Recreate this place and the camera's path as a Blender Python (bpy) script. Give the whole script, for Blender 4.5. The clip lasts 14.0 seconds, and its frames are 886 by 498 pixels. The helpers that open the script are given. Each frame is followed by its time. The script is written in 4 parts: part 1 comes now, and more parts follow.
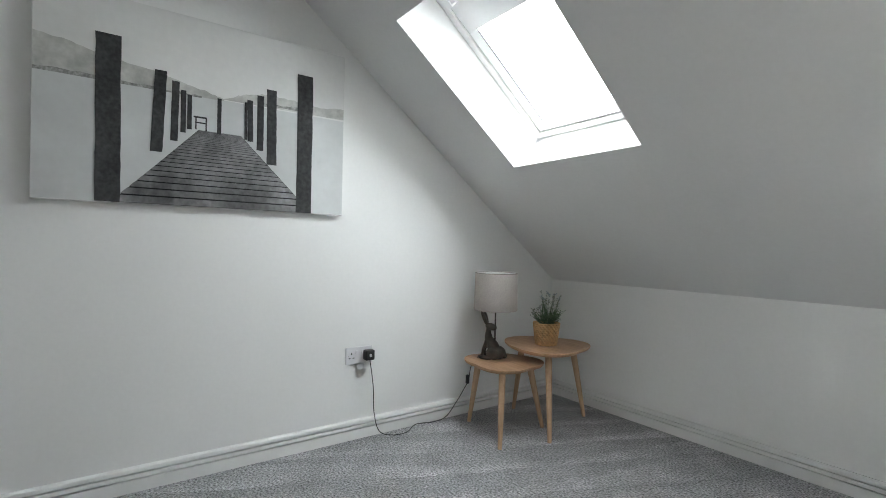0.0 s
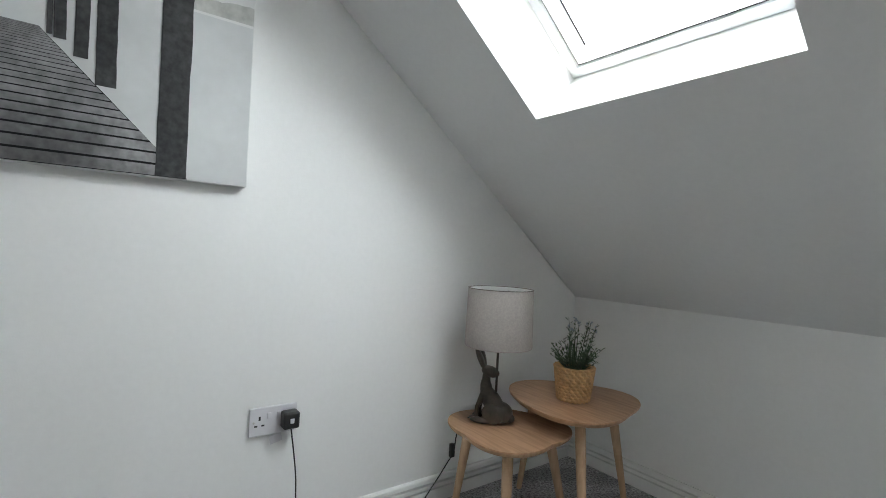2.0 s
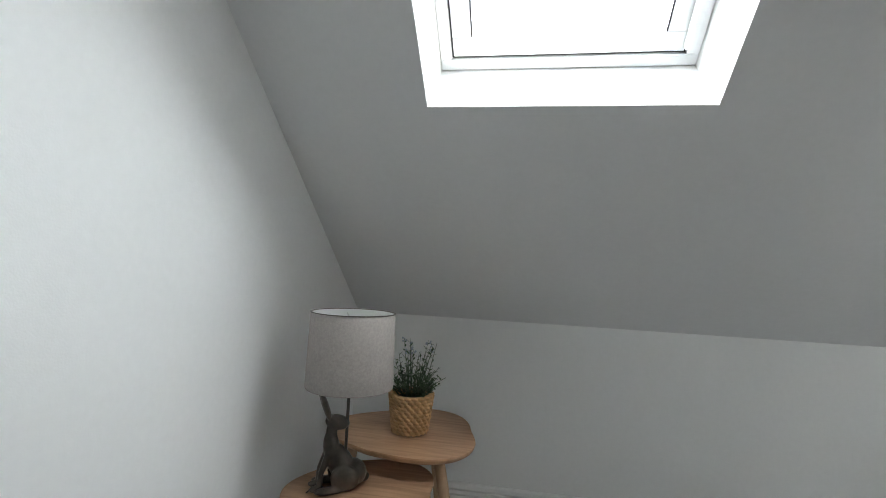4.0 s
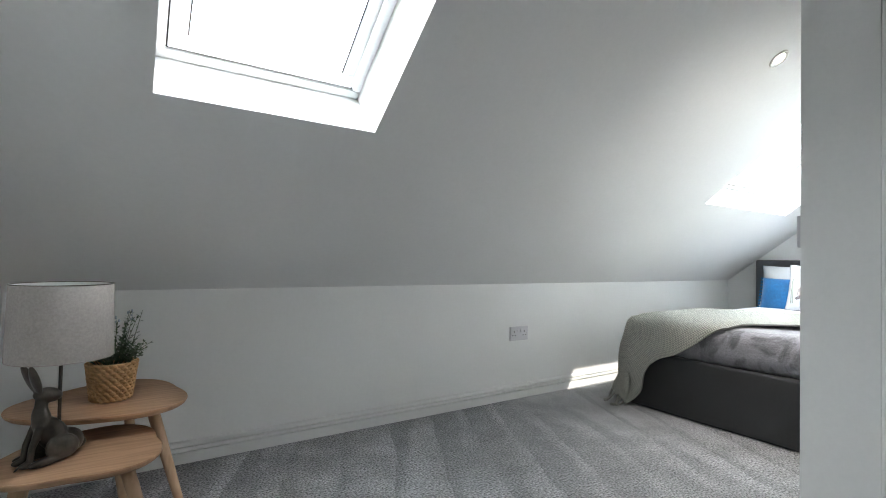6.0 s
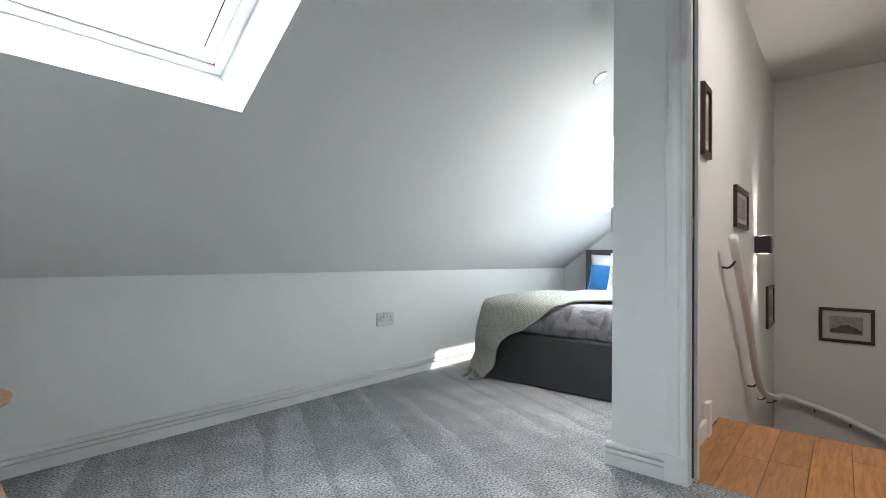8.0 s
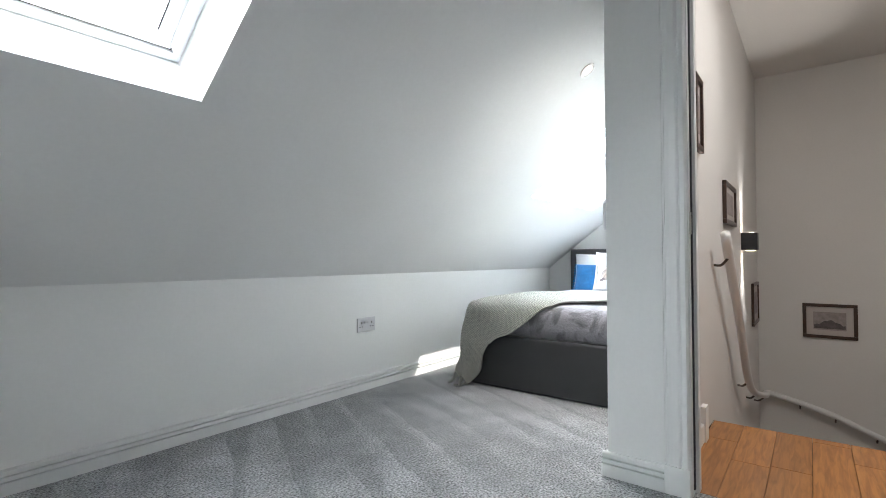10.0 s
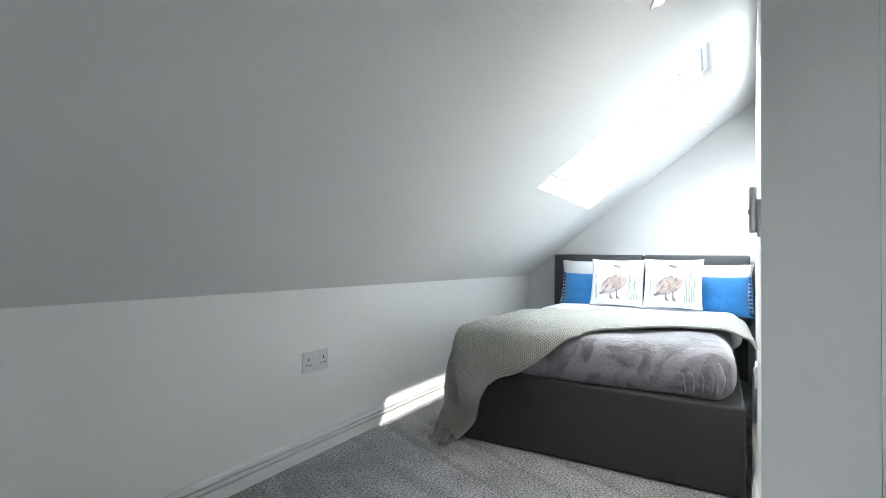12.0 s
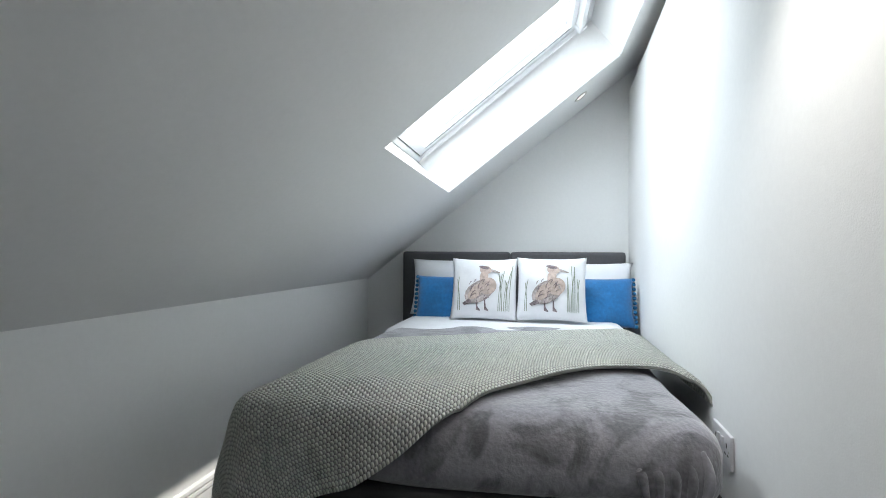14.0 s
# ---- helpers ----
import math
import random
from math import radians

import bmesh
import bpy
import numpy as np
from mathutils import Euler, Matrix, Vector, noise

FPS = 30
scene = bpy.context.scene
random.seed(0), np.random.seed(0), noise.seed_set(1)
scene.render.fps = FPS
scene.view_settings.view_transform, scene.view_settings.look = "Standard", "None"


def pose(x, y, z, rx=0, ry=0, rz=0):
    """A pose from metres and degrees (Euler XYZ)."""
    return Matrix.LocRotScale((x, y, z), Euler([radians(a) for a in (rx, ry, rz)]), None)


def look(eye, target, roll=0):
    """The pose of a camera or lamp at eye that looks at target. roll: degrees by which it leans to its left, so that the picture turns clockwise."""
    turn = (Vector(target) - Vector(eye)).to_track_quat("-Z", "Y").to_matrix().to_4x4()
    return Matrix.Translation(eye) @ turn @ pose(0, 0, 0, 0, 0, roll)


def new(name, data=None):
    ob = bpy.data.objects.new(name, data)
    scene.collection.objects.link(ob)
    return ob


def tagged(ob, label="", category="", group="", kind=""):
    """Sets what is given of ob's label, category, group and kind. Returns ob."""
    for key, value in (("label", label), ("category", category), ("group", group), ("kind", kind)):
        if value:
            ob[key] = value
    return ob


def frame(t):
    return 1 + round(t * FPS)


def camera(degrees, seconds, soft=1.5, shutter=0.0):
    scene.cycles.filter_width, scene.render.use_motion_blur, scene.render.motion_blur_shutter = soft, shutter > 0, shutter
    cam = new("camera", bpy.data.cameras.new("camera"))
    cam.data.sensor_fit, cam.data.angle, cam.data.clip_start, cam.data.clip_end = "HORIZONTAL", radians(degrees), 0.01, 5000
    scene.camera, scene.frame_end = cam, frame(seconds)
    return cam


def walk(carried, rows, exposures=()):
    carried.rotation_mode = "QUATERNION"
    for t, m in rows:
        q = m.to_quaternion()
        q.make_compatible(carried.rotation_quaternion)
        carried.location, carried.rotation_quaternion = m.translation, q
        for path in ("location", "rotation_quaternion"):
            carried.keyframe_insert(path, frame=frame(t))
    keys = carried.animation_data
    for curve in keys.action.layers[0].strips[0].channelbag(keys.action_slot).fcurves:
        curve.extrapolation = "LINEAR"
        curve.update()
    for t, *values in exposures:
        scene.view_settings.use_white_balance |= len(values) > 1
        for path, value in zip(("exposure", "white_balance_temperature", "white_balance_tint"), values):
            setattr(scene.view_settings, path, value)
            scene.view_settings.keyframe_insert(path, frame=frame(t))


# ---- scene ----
cam = camera(86.2, 14.0, soft=0.9)
PATH = [
    (0, (2.126, -2.417, 0.951), (0.5, -1.254, 0.938), 1.2),
    (0.5, (2.014, -2.317, 0.946), (0.389, -1.151, 0.968), 1.2),
    (1, (1.868, -2.181, 0.941), (0.213, -1.058, 0.958), 1.1),
    (1.5, (1.659, -2.026, 0.953), (0.003, -0.905, 0.977), 1.9),
    (2, (1.422, -1.849, 0.937), (-0.183, -0.657, 0.939), 2.8),
    (2.2, (1.339, -1.774, 0.941), (-0.241, -0.547, 0.937), 3.2),
    (4.3, (0.607, -1.988, 0.938), (0.641, 0.01, 1.02), 2.5),
    (4.5, (0.565, -2.032, 0.949), (0.847, -0.053, 1.008), 2.3),
    (5, (0.486, -2.165, 0.923), (1.151, -0.28, 0.992), 1.6),
    (5.5, (0.429, -2.265, 0.912), (1.324, -0.478, 0.964), 1.4),
    (6, (0.382, -2.328, 0.897), (1.486, -0.661, 0.94), 1.1),
    (6.5, (0.334, -2.362, 0.866), (1.625, -0.834, 0.91), 0.8),
    (7, (0.316, -2.378, 0.855), (1.733, -0.968, 0.887), 0.9),
    (7.5, (0.306, -2.395, 0.844), (1.788, -1.053, 0.884), 0.8),
    (8, (0.298, -2.396, 0.842), (1.827, -1.107, 0.879), 0.7),
    (8.2, (0.302, -2.385, 0.849), (1.849, -1.118, 0.882), 0.6),
    (10.5, (0.458, -2.225, 0.842), (2.046, -1.009, 0.889), -0.1),
    (11, (0.559, -2.01, 0.849), (2.18, -0.84, 0.892), 0.4),
    (11.5, (0.742, -1.784, 0.875), (2.423, -0.701, 0.91), 0.8),
    (12, (0.96, -1.58, 0.887), (2.687, -0.573, 0.93), 0.8),
    (12.5, (1.216, -1.381, 0.897), (3.015, -0.509, 0.936), 0.9),
    (13, (1.479, -1.29, 0.922), (3.363, -0.62, 0.949), 0.8),
    (13.5, (1.761, -1.244, 0.939), (3.696, -0.742, 0.955), 0.6),
    (14, (1.948, -1.218, 0.933), (3.91, -0.831, 0.951), 0.3),
]
walk(cam, [(t, look(e, g, r)) for t, e, g, r in PATH], [(0, 1.90, 6750, 8), (2.2, 1.75, 6700, 8), (5, 1.76, 6700, 8), (7.5, 2.08, 6450, 8), (10.5, 2.15, 6450, 8), (12.5, 1.48, 6450, 8), (14, 0.76, 6450, 8)])
# ---- world, sun and sky light ----
SUN_DIR = Vector((-0.58, 1.0, -1.65))
world = bpy.data.worlds.new("world")
scene.world = world
world.use_nodes = True
wn = world.node_tree
sky = wn.nodes.new("ShaderNodeTexSky")
sky.sky_type, sky.sun_disc = "NISHITA", False
sky.sun_elevation, sky.sun_rotation = radians(55), radians(150)
wn.links.new(sky.outputs[0], wn.nodes["Background"].inputs[0])
wn.nodes["Background"].inputs[1].default_value = 0.12
sun = new("sun", bpy.data.lights.new("sun", "SUN"))
sun.data.energy, sun.data.angle, sun.data.color = 2.2, radians(0.7), (1.0, 0.95, 0.88)
sun.matrix_world = look((0, 0, 6), Vector((0, 0, 6)) + SUN_DIR)

# ---- plan ----
K, S = 0.745, 0.77                      # knee wall height, roof slope
TH = math.atan(S)
CO, SI = math.cos(TH), math.sin(TH)
XE = 5.28                               # head wall
XD = 2.265                              # door wall face
CEIL = 2.19
HALL_CEIL = 2.60
YB = -3.5                               # back wall
STOP = 1.872 / CO
SK1 = (0.425, 1.105, 0.985, 1.84, 0.255)  # skylight openings: x0, x1, along the slope, reveal depth
SK2 = (3.49, 4.69, 0.895, 2.11, 0.285)
SPLAY = 0.045                           # the sill of a reveal runs downwards
THICK = 0.325                           # slope thickness


def slope(x, s, d=0.0):
    """A place on the sloping ceiling: along the room, up the slope, outwards."""
    return Vector((x, -s * CO + d * SI, K + s * SI + d * CO))


def part_y(x):
    """The bedside face of the partition."""
    return -1.664 - (x - XD) * (0.156 / (XE - XD))


def sky_lamp(sk, power):
    lamp = new("sky_light", bpy.data.lights.new("sky_light", "AREA"))
    lamp.data.shape, lamp.data.size, lamp.data.size_y = "RECTANGLE", sk[1] - sk[0] - 0.06, sk[3] - sk[2] - 0.06
    lamp.data.energy, lamp.data.color = power, (0.86, 0.94, 1.0)
    c = slope((sk[0] + sk[1]) / 2, (sk[2] + sk[3]) / 2, sk[4] + 0.036)
    n = Vector((0, SI, CO))
    lamp.matrix_world = look(c, c - n)
    return lamp


sky_lamp(SK1, 6.2)
sky_lamp(SK2, 10.5)


# ---- materials ----
def mat(name, col, rough=0.6, var=0.06, scale=30.0, bump=0.0, bscale=None, metal=0.0, big=0.0, bigscale=1.5, sheen=0.0, coords="Object", spec=0.5, bdist=0.004):
    m = bpy.data.materials.new(name)
    m.use_nodes = True
    nt = m.node_tree
    p = nt.nodes["Principled BSDF"]
    p.inputs["Roughness"].default_value, p.inputs["Metallic"].default_value = rough, metal
    p.inputs["Specular IOR Level"].default_value = spec
    if sheen:
        p.inputs["Sheen Weight"].default_value = sheen
    tc = nt.nodes.new("ShaderNodeTexCoord")
    out = None
    base = nt.nodes.new("ShaderNodeRGB")
    base.outputs[0].default_value = (*col, 1)
    out = base.outputs[0]
    for amt, sc in ((var, scale), (big, bigscale)):
        if amt <= 0:
            continue
        nz = nt.nodes.new("ShaderNodeTexNoise")
        nz.inputs["Scale"].default_value, nz.inputs["Detail"].default_value = sc, 4
        nt.links.new(tc.outputs[coords], nz.inputs["Vector"])
        mr = nt.nodes.new("ShaderNodeMapRange")
        mr.inputs[1].default_value, mr.inputs[2].default_value = 0.3, 0.7
        mr.inputs[3].default_value, mr.inputs[4].default_value = 1 - amt, 1 + amt
        nt.links.new(nz.outputs[0], mr.inputs[0])
        mx = nt.nodes.new("ShaderNodeVectorMath")
        mx.operation = "SCALE"
        nt.links.new(out, mx.inputs[0])
        nt.links.new(mr.outputs[0], mx.inputs["Scale"])
        out = mx.outputs[0]
    nt.links.new(out, p.inputs["Base Color"])
    if bump:
        nb = nt.nodes.new("ShaderNodeTexNoise")
        nb.inputs["Scale"].default_value, nb.inputs["Detail"].default_value = bscale or scale * 3, 3
        nt.links.new(tc.outputs[coords], nb.inputs["Vector"])
        b = nt.nodes.new("ShaderNodeBump")
        b.inputs["Strength"].default_value, b.inputs["Distance"].default_value = bump, bdist
        nt.links.new(nb.outputs[0], b.inputs["Height"])
        nt.links.new(b.outputs[0], p.inputs["Normal"])
    return m


def wood(name, light, dark, scale=8.0, stretch=(1, 12, 12), rough=0.45, bump=0.15):
    m = mat(name, light, rough, 0.0)
    nt = m.node_tree
    p = nt.nodes["Principled BSDF"]
    tc, mp = nt.nodes.new("ShaderNodeTexCoord"), nt.nodes.new("ShaderNodeMapping")
    mp.inputs["Scale"].default_value = stretch
    oi = nt.nodes.new("ShaderNodeObjectInfo")
    ad = nt.nodes.new("ShaderNodeVectorMath")
    nt.links.new(tc.outputs["Object"], ad.inputs[0])
    nt.links.new(oi.outputs["Random"], ad.inputs[1])
    nt.links.new(ad.outputs[0], mp.inputs["Vector"])
    nz = nt.nodes.new("ShaderNodeTexNoise")
    nz.inputs["Scale"].default_value, nz.inputs["Detail"].default_value, nz.inputs["Distortion"].default_value = scale, 6, 0.6
    nt.links.new(mp.outputs[0], nz.inputs["Vector"])
    r = nt.nodes.new("ShaderNodeValToRGB")
    r.color_ramp.elements[0].position, r.color_ramp.elements[0].color = 0.32, (*dark, 1)
    r.color_ramp.elements[1].position, r.color_ramp.elements[1].color = 0.62, (*light, 1)
    nt.links.new(nz.outputs[0], r.inputs[0])
    mr = nt.nodes.new("ShaderNodeMapRange")
    mr.inputs[3].default_value, mr.inputs[4].default_value = 0.88, 1.1
    nt.links.new(oi.outputs["Random"], mr.inputs[0])
    sc = nt.nodes.new("ShaderNodeVectorMath")
    sc.operation = "SCALE"
    nt.links.new(r.outputs[0], sc.inputs[0])
    nt.links.new(mr.outputs[0], sc.inputs["Scale"])
    nt.links.new(sc.outputs[0], p.inputs["Base Color"])
    b = nt.nodes.new("ShaderNodeBump")
    b.inputs["Strength"].default_value, b.inputs["Distance"].default_value = bump, 0.002
    nt.links.new(nz.outputs[0], b.inputs["Height"])
    nt.links.new(b.outputs[0], p.inputs["Normal"])
    return m


def glow(name, col, strength):
    m = bpy.data.materials.new(name)
    m.use_nodes = True
    p = m.node_tree.nodes["Principled BSDF"]
    p.inputs["Base Color"].default_value = (*col, 1)
    p.inputs["Emission Color"].default_value, p.inputs["Emission Strength"].default_value = (*col, 1), strength
    return m


M_WALL = mat("wall_paint", (0.82, 0.82, 0.81), 0.85, 0.012, 60, 0.10, 260, big=0.02, bigscale=1.2, spec=0.25)
M_CEIL = mat("ceiling_paint", (0.81, 0.81, 0.805), 0.9, 0.012, 60, 0.08, 220, big=0.02, bigscale=1.0, spec=0.2)
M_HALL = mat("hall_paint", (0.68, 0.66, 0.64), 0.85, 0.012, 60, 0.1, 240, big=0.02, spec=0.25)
M_GLOSS = mat("white_gloss_paint", (0.80, 0.80, 0.79), 0.32, 0.01, 40, 0.03, 90)
M_PVC = mat("white_window_lacquer", (0.84, 0.85, 0.86), 0.3, 0.01, 40)
M_SEAL = mat("dark_rubber_seal", (0.03, 0.03, 0.035), 0.6, 0.05)
M_PLATE = mat("white_plastic", (0.66, 0.65, 0.67), 0.28, 0.01, 40)
M_SLOT = mat("socket_slot_dark", (0.02, 0.02, 0.02), 0.5, 0.02)
M_BLACK = mat("black_plastic", (0.015, 0.015, 0.016), 0.4, 0.05)
M_OAK = wood("oak_veneer", (0.47, 0.28, 0.165), (0.34, 0.19, 0.105), 5.0, (1.2, 14, 6), 0.42, 0.08)
M_OAKLEG = wood("oak_leg", (0.52, 0.345, 0.215), (0.42, 0.265, 0.155), 5.0, (14, 14, 1.2), 0.45, 0.08)
M_SHADE = mat("linen_shade", (0.43, 0.39, 0.365), 0.9, 0.09, 160, 0.25, 420, big=0.04, bigscale=20, spec=0.1)
M_SHADEIN = mat("shade_lining", (0.75, 0.75, 0.73), 0.7, 0.01)
M_BRONZE = mat("bronze_resin", (0.065, 0.055, 0.045), 0.30, 0.45, 30, 0.4, 60, metal=0.35, big=0.3, bigscale=9)
M_BASKET = mat("woven_rush", (0.60, 0.36, 0.17), 0.75, 0.22, 60, 0.5, 200, big=0.12, bigscale=12)
M_SOIL = mat("dark_soil", (0.02, 0.016, 0.012), 0.95, 0.4, 90, 0.6)
M_LEAF = mat("plant_leaf", (0.055, 0.10, 0.045), 0.55, 0.4, 40, 0.1)
M_BUD = mat("pale_blue_bud", (0.40, 0.46, 0.52), 0.7, 0.2, 50)
M_BEDFAB = mat("charcoal_upholstery", (0.030, 0.031, 0.034), 0.75, 0.12, 220, 0.25, 700, big=0.08, bigscale=3, sheen=0.15)
M_HEAD = mat("grey_headboard_faux_leather", (0.080, 0.081, 0.088), 0.5, 0.1, 120, 0.15, 380)
M_SHEET = mat("white_cotton", (0.80, 0.80, 0.82), 0.9, 0.015, 40, 0.25, 25, spec=0.1, bdist=0.01)
M_BLUE = mat("blue_velvet", (0.006, 0.16, 0.42), 0.75, 0.12, 60, 0.2, 200, big=0.18, bigscale=7, sheen=0.5)
M_POM = mat("teal_pompom_fringe", (0.01, 0.13, 0.30), 0.9, 0.2, 80, 0.5)
M_DUCK = mat("duck_brown_print", (0.40, 0.35, 0.34), 0.9, 0.30, 70, big=0.35, bigscale=25, spec=0.1)
M_DUCKD = mat("duck_dark_print", (0.22, 0.18, 0.19), 0.9, 0.4, 80, big=0.2, bigscale=25, spec=0.1)
M_DUCKP = mat("duck_peach_print", (0.52, 0.42, 0.37), 0.9, 0.2, 60, spec=0.1)
M_REED = mat("reed_print", (0.30, 0.34, 0.26), 0.9, 0.2, 60, spec=0.1)
M_STEEL = mat("brushed_steel", (0.55, 0.53, 0.50), 0.3, 0.05, 80, metal=1.0)
M_BRASSDARK = mat("dark_bracket_metal", (0.12, 0.10, 0.09), 0.4, 0.1, 80, metal=0.8)
M_FRAMEWOOD = wood("dark_frame_wood", (0.06, 0.03, 0.018), (0.025, 0.012, 0.008), 10, (1, 10, 10), 0.35)
M_MOUNT = mat("picture_mount", (0.48, 0.44, 0.42), 0.8, 0.03)
M_PRINTD = mat("picture_dark_hills", (0.10, 0.085, 0.085), 0.8, 0.25, 40)
M_PRINTM = mat("picture_mid_print", (0.30, 0.26, 0.25), 0.8, 0.2, 30)
M_FLOORWOOD = wood("orange_oak_floor", (0.50, 0.22, 0.068), (0.31, 0.125, 0.037), 4.0, (1.6, 16, 6), 0.35, 0.1)
M_SCONCE = mat("black_sconce_metal", (0.02, 0.02, 0.022), 0.35, 0.05)
M_RAIL = mat("white_rail_paint", (0.76, 0.75, 0.74), 0.35, 0.01, 40)
M_CSKY = mat("canvas_mist", (0.72, 0.72, 0.71), 0.8, 0.02, 40, 0.12, 900, big=0.02, bigscale=3, spec=0.2)
M_CHILL = mat("canvas_far_hill", (0.50, 0.50, 0.48), 0.8, 0.10, 50, 0.1, 900, big=0.22, bigscale=14, spec=0.2)
M_CSHORE = mat("canvas_shore_trees", (0.30, 0.30, 0.29), 0.8, 0.3, 120, big=0.3, bigscale=30, spec=0.2)
M_CWATER = mat("canvas_still_water", (0.58, 0.59, 0.59), 0.8, 0.02, 40, 0.1, 900, big=0.10, bigscale=4, spec=0.2)
M_CPOST = mat("canvas_dark_post", (0.055, 0.055, 0.057), 0.75, 0.3, 60, 0.1, 900, big=0.25, bigscale=12, spec=0.2)
M_CEDGE = mat("canvas_black_line", (0.012, 0.012, 0.012), 0.8, 0.1, spec=0.2)
M_CDECK = mat("canvas_wet_deck", (0.20, 0.195, 0.20), 0.7, 0.25, 50, 0.1, 900, big=0.5, bigscale=7, spec=0.2)
M_DISC = glow("downlight_lens", (1.0, 0.93, 0.85), 1.2)
M_SCGLOW = glow("sconce_lens", (1.0, 0.85, 0.7), 12.0)


def carpet_material():
    """Cut pile with a fine fleck and the wedge-shaped marks of a vacuum cleaner."""
    m = mat("grey_carpet", (0.36, 0.36, 0.37), 0.95, 0.85, 115, 1.0, 170, big=0.16, bigscale=8.0, sheen=0.25, spec=0.1, bdist=0.012)
    nt = m.node_tree
    p = nt.nodes["Principled BSDF"]
    src = p.inputs["Base Color"].links[0].from_socket

    def op(kind, a, b=None, c=None):
        n = nt.nodes.new("ShaderNodeMath")
        n.operation = kind
        for i, v in enumerate((a, b, c)):
            if v is None:
                continue
            if isinstance(v, (int, float)):
                n.inputs[i].default_value = v
            else:
                nt.links.new(v, n.inputs[i])
        return n.outputs[0]

    def nz(scale, detail=2):
        n = nt.nodes.new("ShaderNodeTexNoise")
        n.inputs["Scale"].default_value, n.inputs["Detail"].default_value = scale, detail
        nt.links.new(tc.outputs["Object"], n.inputs["Vector"])
        return n.outputs[0]
    tc, sp = nt.nodes.new("ShaderNodeTexCoord"), nt.nodes.new("ShaderNodeSeparateXYZ")
    nt.links.new(tc.outputs["Object"], sp.inputs[0])
    x, y = sp.outputs[0], sp.outputs[1]
    u = op("ADD", op("MULTIPLY_ADD", y, -0.47, x), op("MULTIPLY", nz(1.3), 0.14))
    saw = op("FRACT", op("MULTIPLY", u, 4.2))
    cut = op("MULTIPLY_ADD", op("SINE", op("MULTIPLY", op("ADD", y, op("MULTIPLY", op("FLOOR", op("MULTIPLY", u, 4.2)), 0.37)), 2.6)), 0.34, 0.46)
    edge = nt.nodes.new("ShaderNodeMapRange")
    edge.interpolation_type = "SMOOTHSTEP"
    edge.inputs[1].default_value, edge.inputs[2].default_value = -0.10, 0.10
    nt.links.new(op("SUBTRACT", op("ADD", saw, op("MULTIPLY", op("SUBTRACT", nz(45, 4), 0.5), 0.55)), cut), edge.inputs[0])
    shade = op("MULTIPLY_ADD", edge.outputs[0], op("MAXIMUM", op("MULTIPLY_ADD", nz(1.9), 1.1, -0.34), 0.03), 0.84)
    sc = nt.nodes.new("ShaderNodeVectorMath")
    sc.operation = "SCALE"
    nt.links.new(src, sc.inputs[0])
    nt.links.new(shade, sc.inputs["Scale"])
    nt.links.new(sc.outputs[0], p.inputs["Base Color"])
    return m


def knit_material(pitch_u, pitch_v):
    m = mat("cream_chunky_knit", (0.70, 0.70, 0.63), 0.95, 0.10, 50, spec=0.1, sheen=0.2)
    nt = m.node_tree
    p = nt.nodes["Principled BSDF"]
    uv, sp = nt.nodes.new("ShaderNodeUVMap"), nt.nodes.new("ShaderNodeSeparateXYZ")
    nt.links.new(uv.outputs[0], sp.inputs[0])

    def op(kind, a, b=None):
        n = nt.nodes.new("ShaderNodeMath")
        n.operation = kind
        for i, v in enumerate((a, b)):
            if v is None:
                continue
            if isinstance(v, (int, float)):
                n.inputs[i].default_value = v
            else:
                nt.links.new(v, n.inputs[i])
        return n.outputs[0]
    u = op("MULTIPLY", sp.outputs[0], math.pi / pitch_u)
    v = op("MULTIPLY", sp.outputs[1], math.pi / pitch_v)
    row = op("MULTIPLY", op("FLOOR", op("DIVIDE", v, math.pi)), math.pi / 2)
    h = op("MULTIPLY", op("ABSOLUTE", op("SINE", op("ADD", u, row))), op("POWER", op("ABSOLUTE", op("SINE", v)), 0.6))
    b = nt.nodes.new("ShaderNodeBump")
    b.inputs["Strength"].default_value, b.inputs["Distance"].default_value = 1.0, 0.008
    nt.links.new(h, b.inputs["Height"])
    nt.links.new(b.outputs[0], p.inputs["Normal"])
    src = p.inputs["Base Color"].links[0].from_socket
    # shade in the hollows between stitches, put into the colour by stitch height
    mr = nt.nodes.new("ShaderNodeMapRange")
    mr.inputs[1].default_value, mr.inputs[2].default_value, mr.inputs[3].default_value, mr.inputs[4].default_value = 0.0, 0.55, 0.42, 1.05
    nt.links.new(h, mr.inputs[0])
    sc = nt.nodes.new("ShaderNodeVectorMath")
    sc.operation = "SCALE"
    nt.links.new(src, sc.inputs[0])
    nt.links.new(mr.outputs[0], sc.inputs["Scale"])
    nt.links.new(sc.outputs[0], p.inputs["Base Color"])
    return m


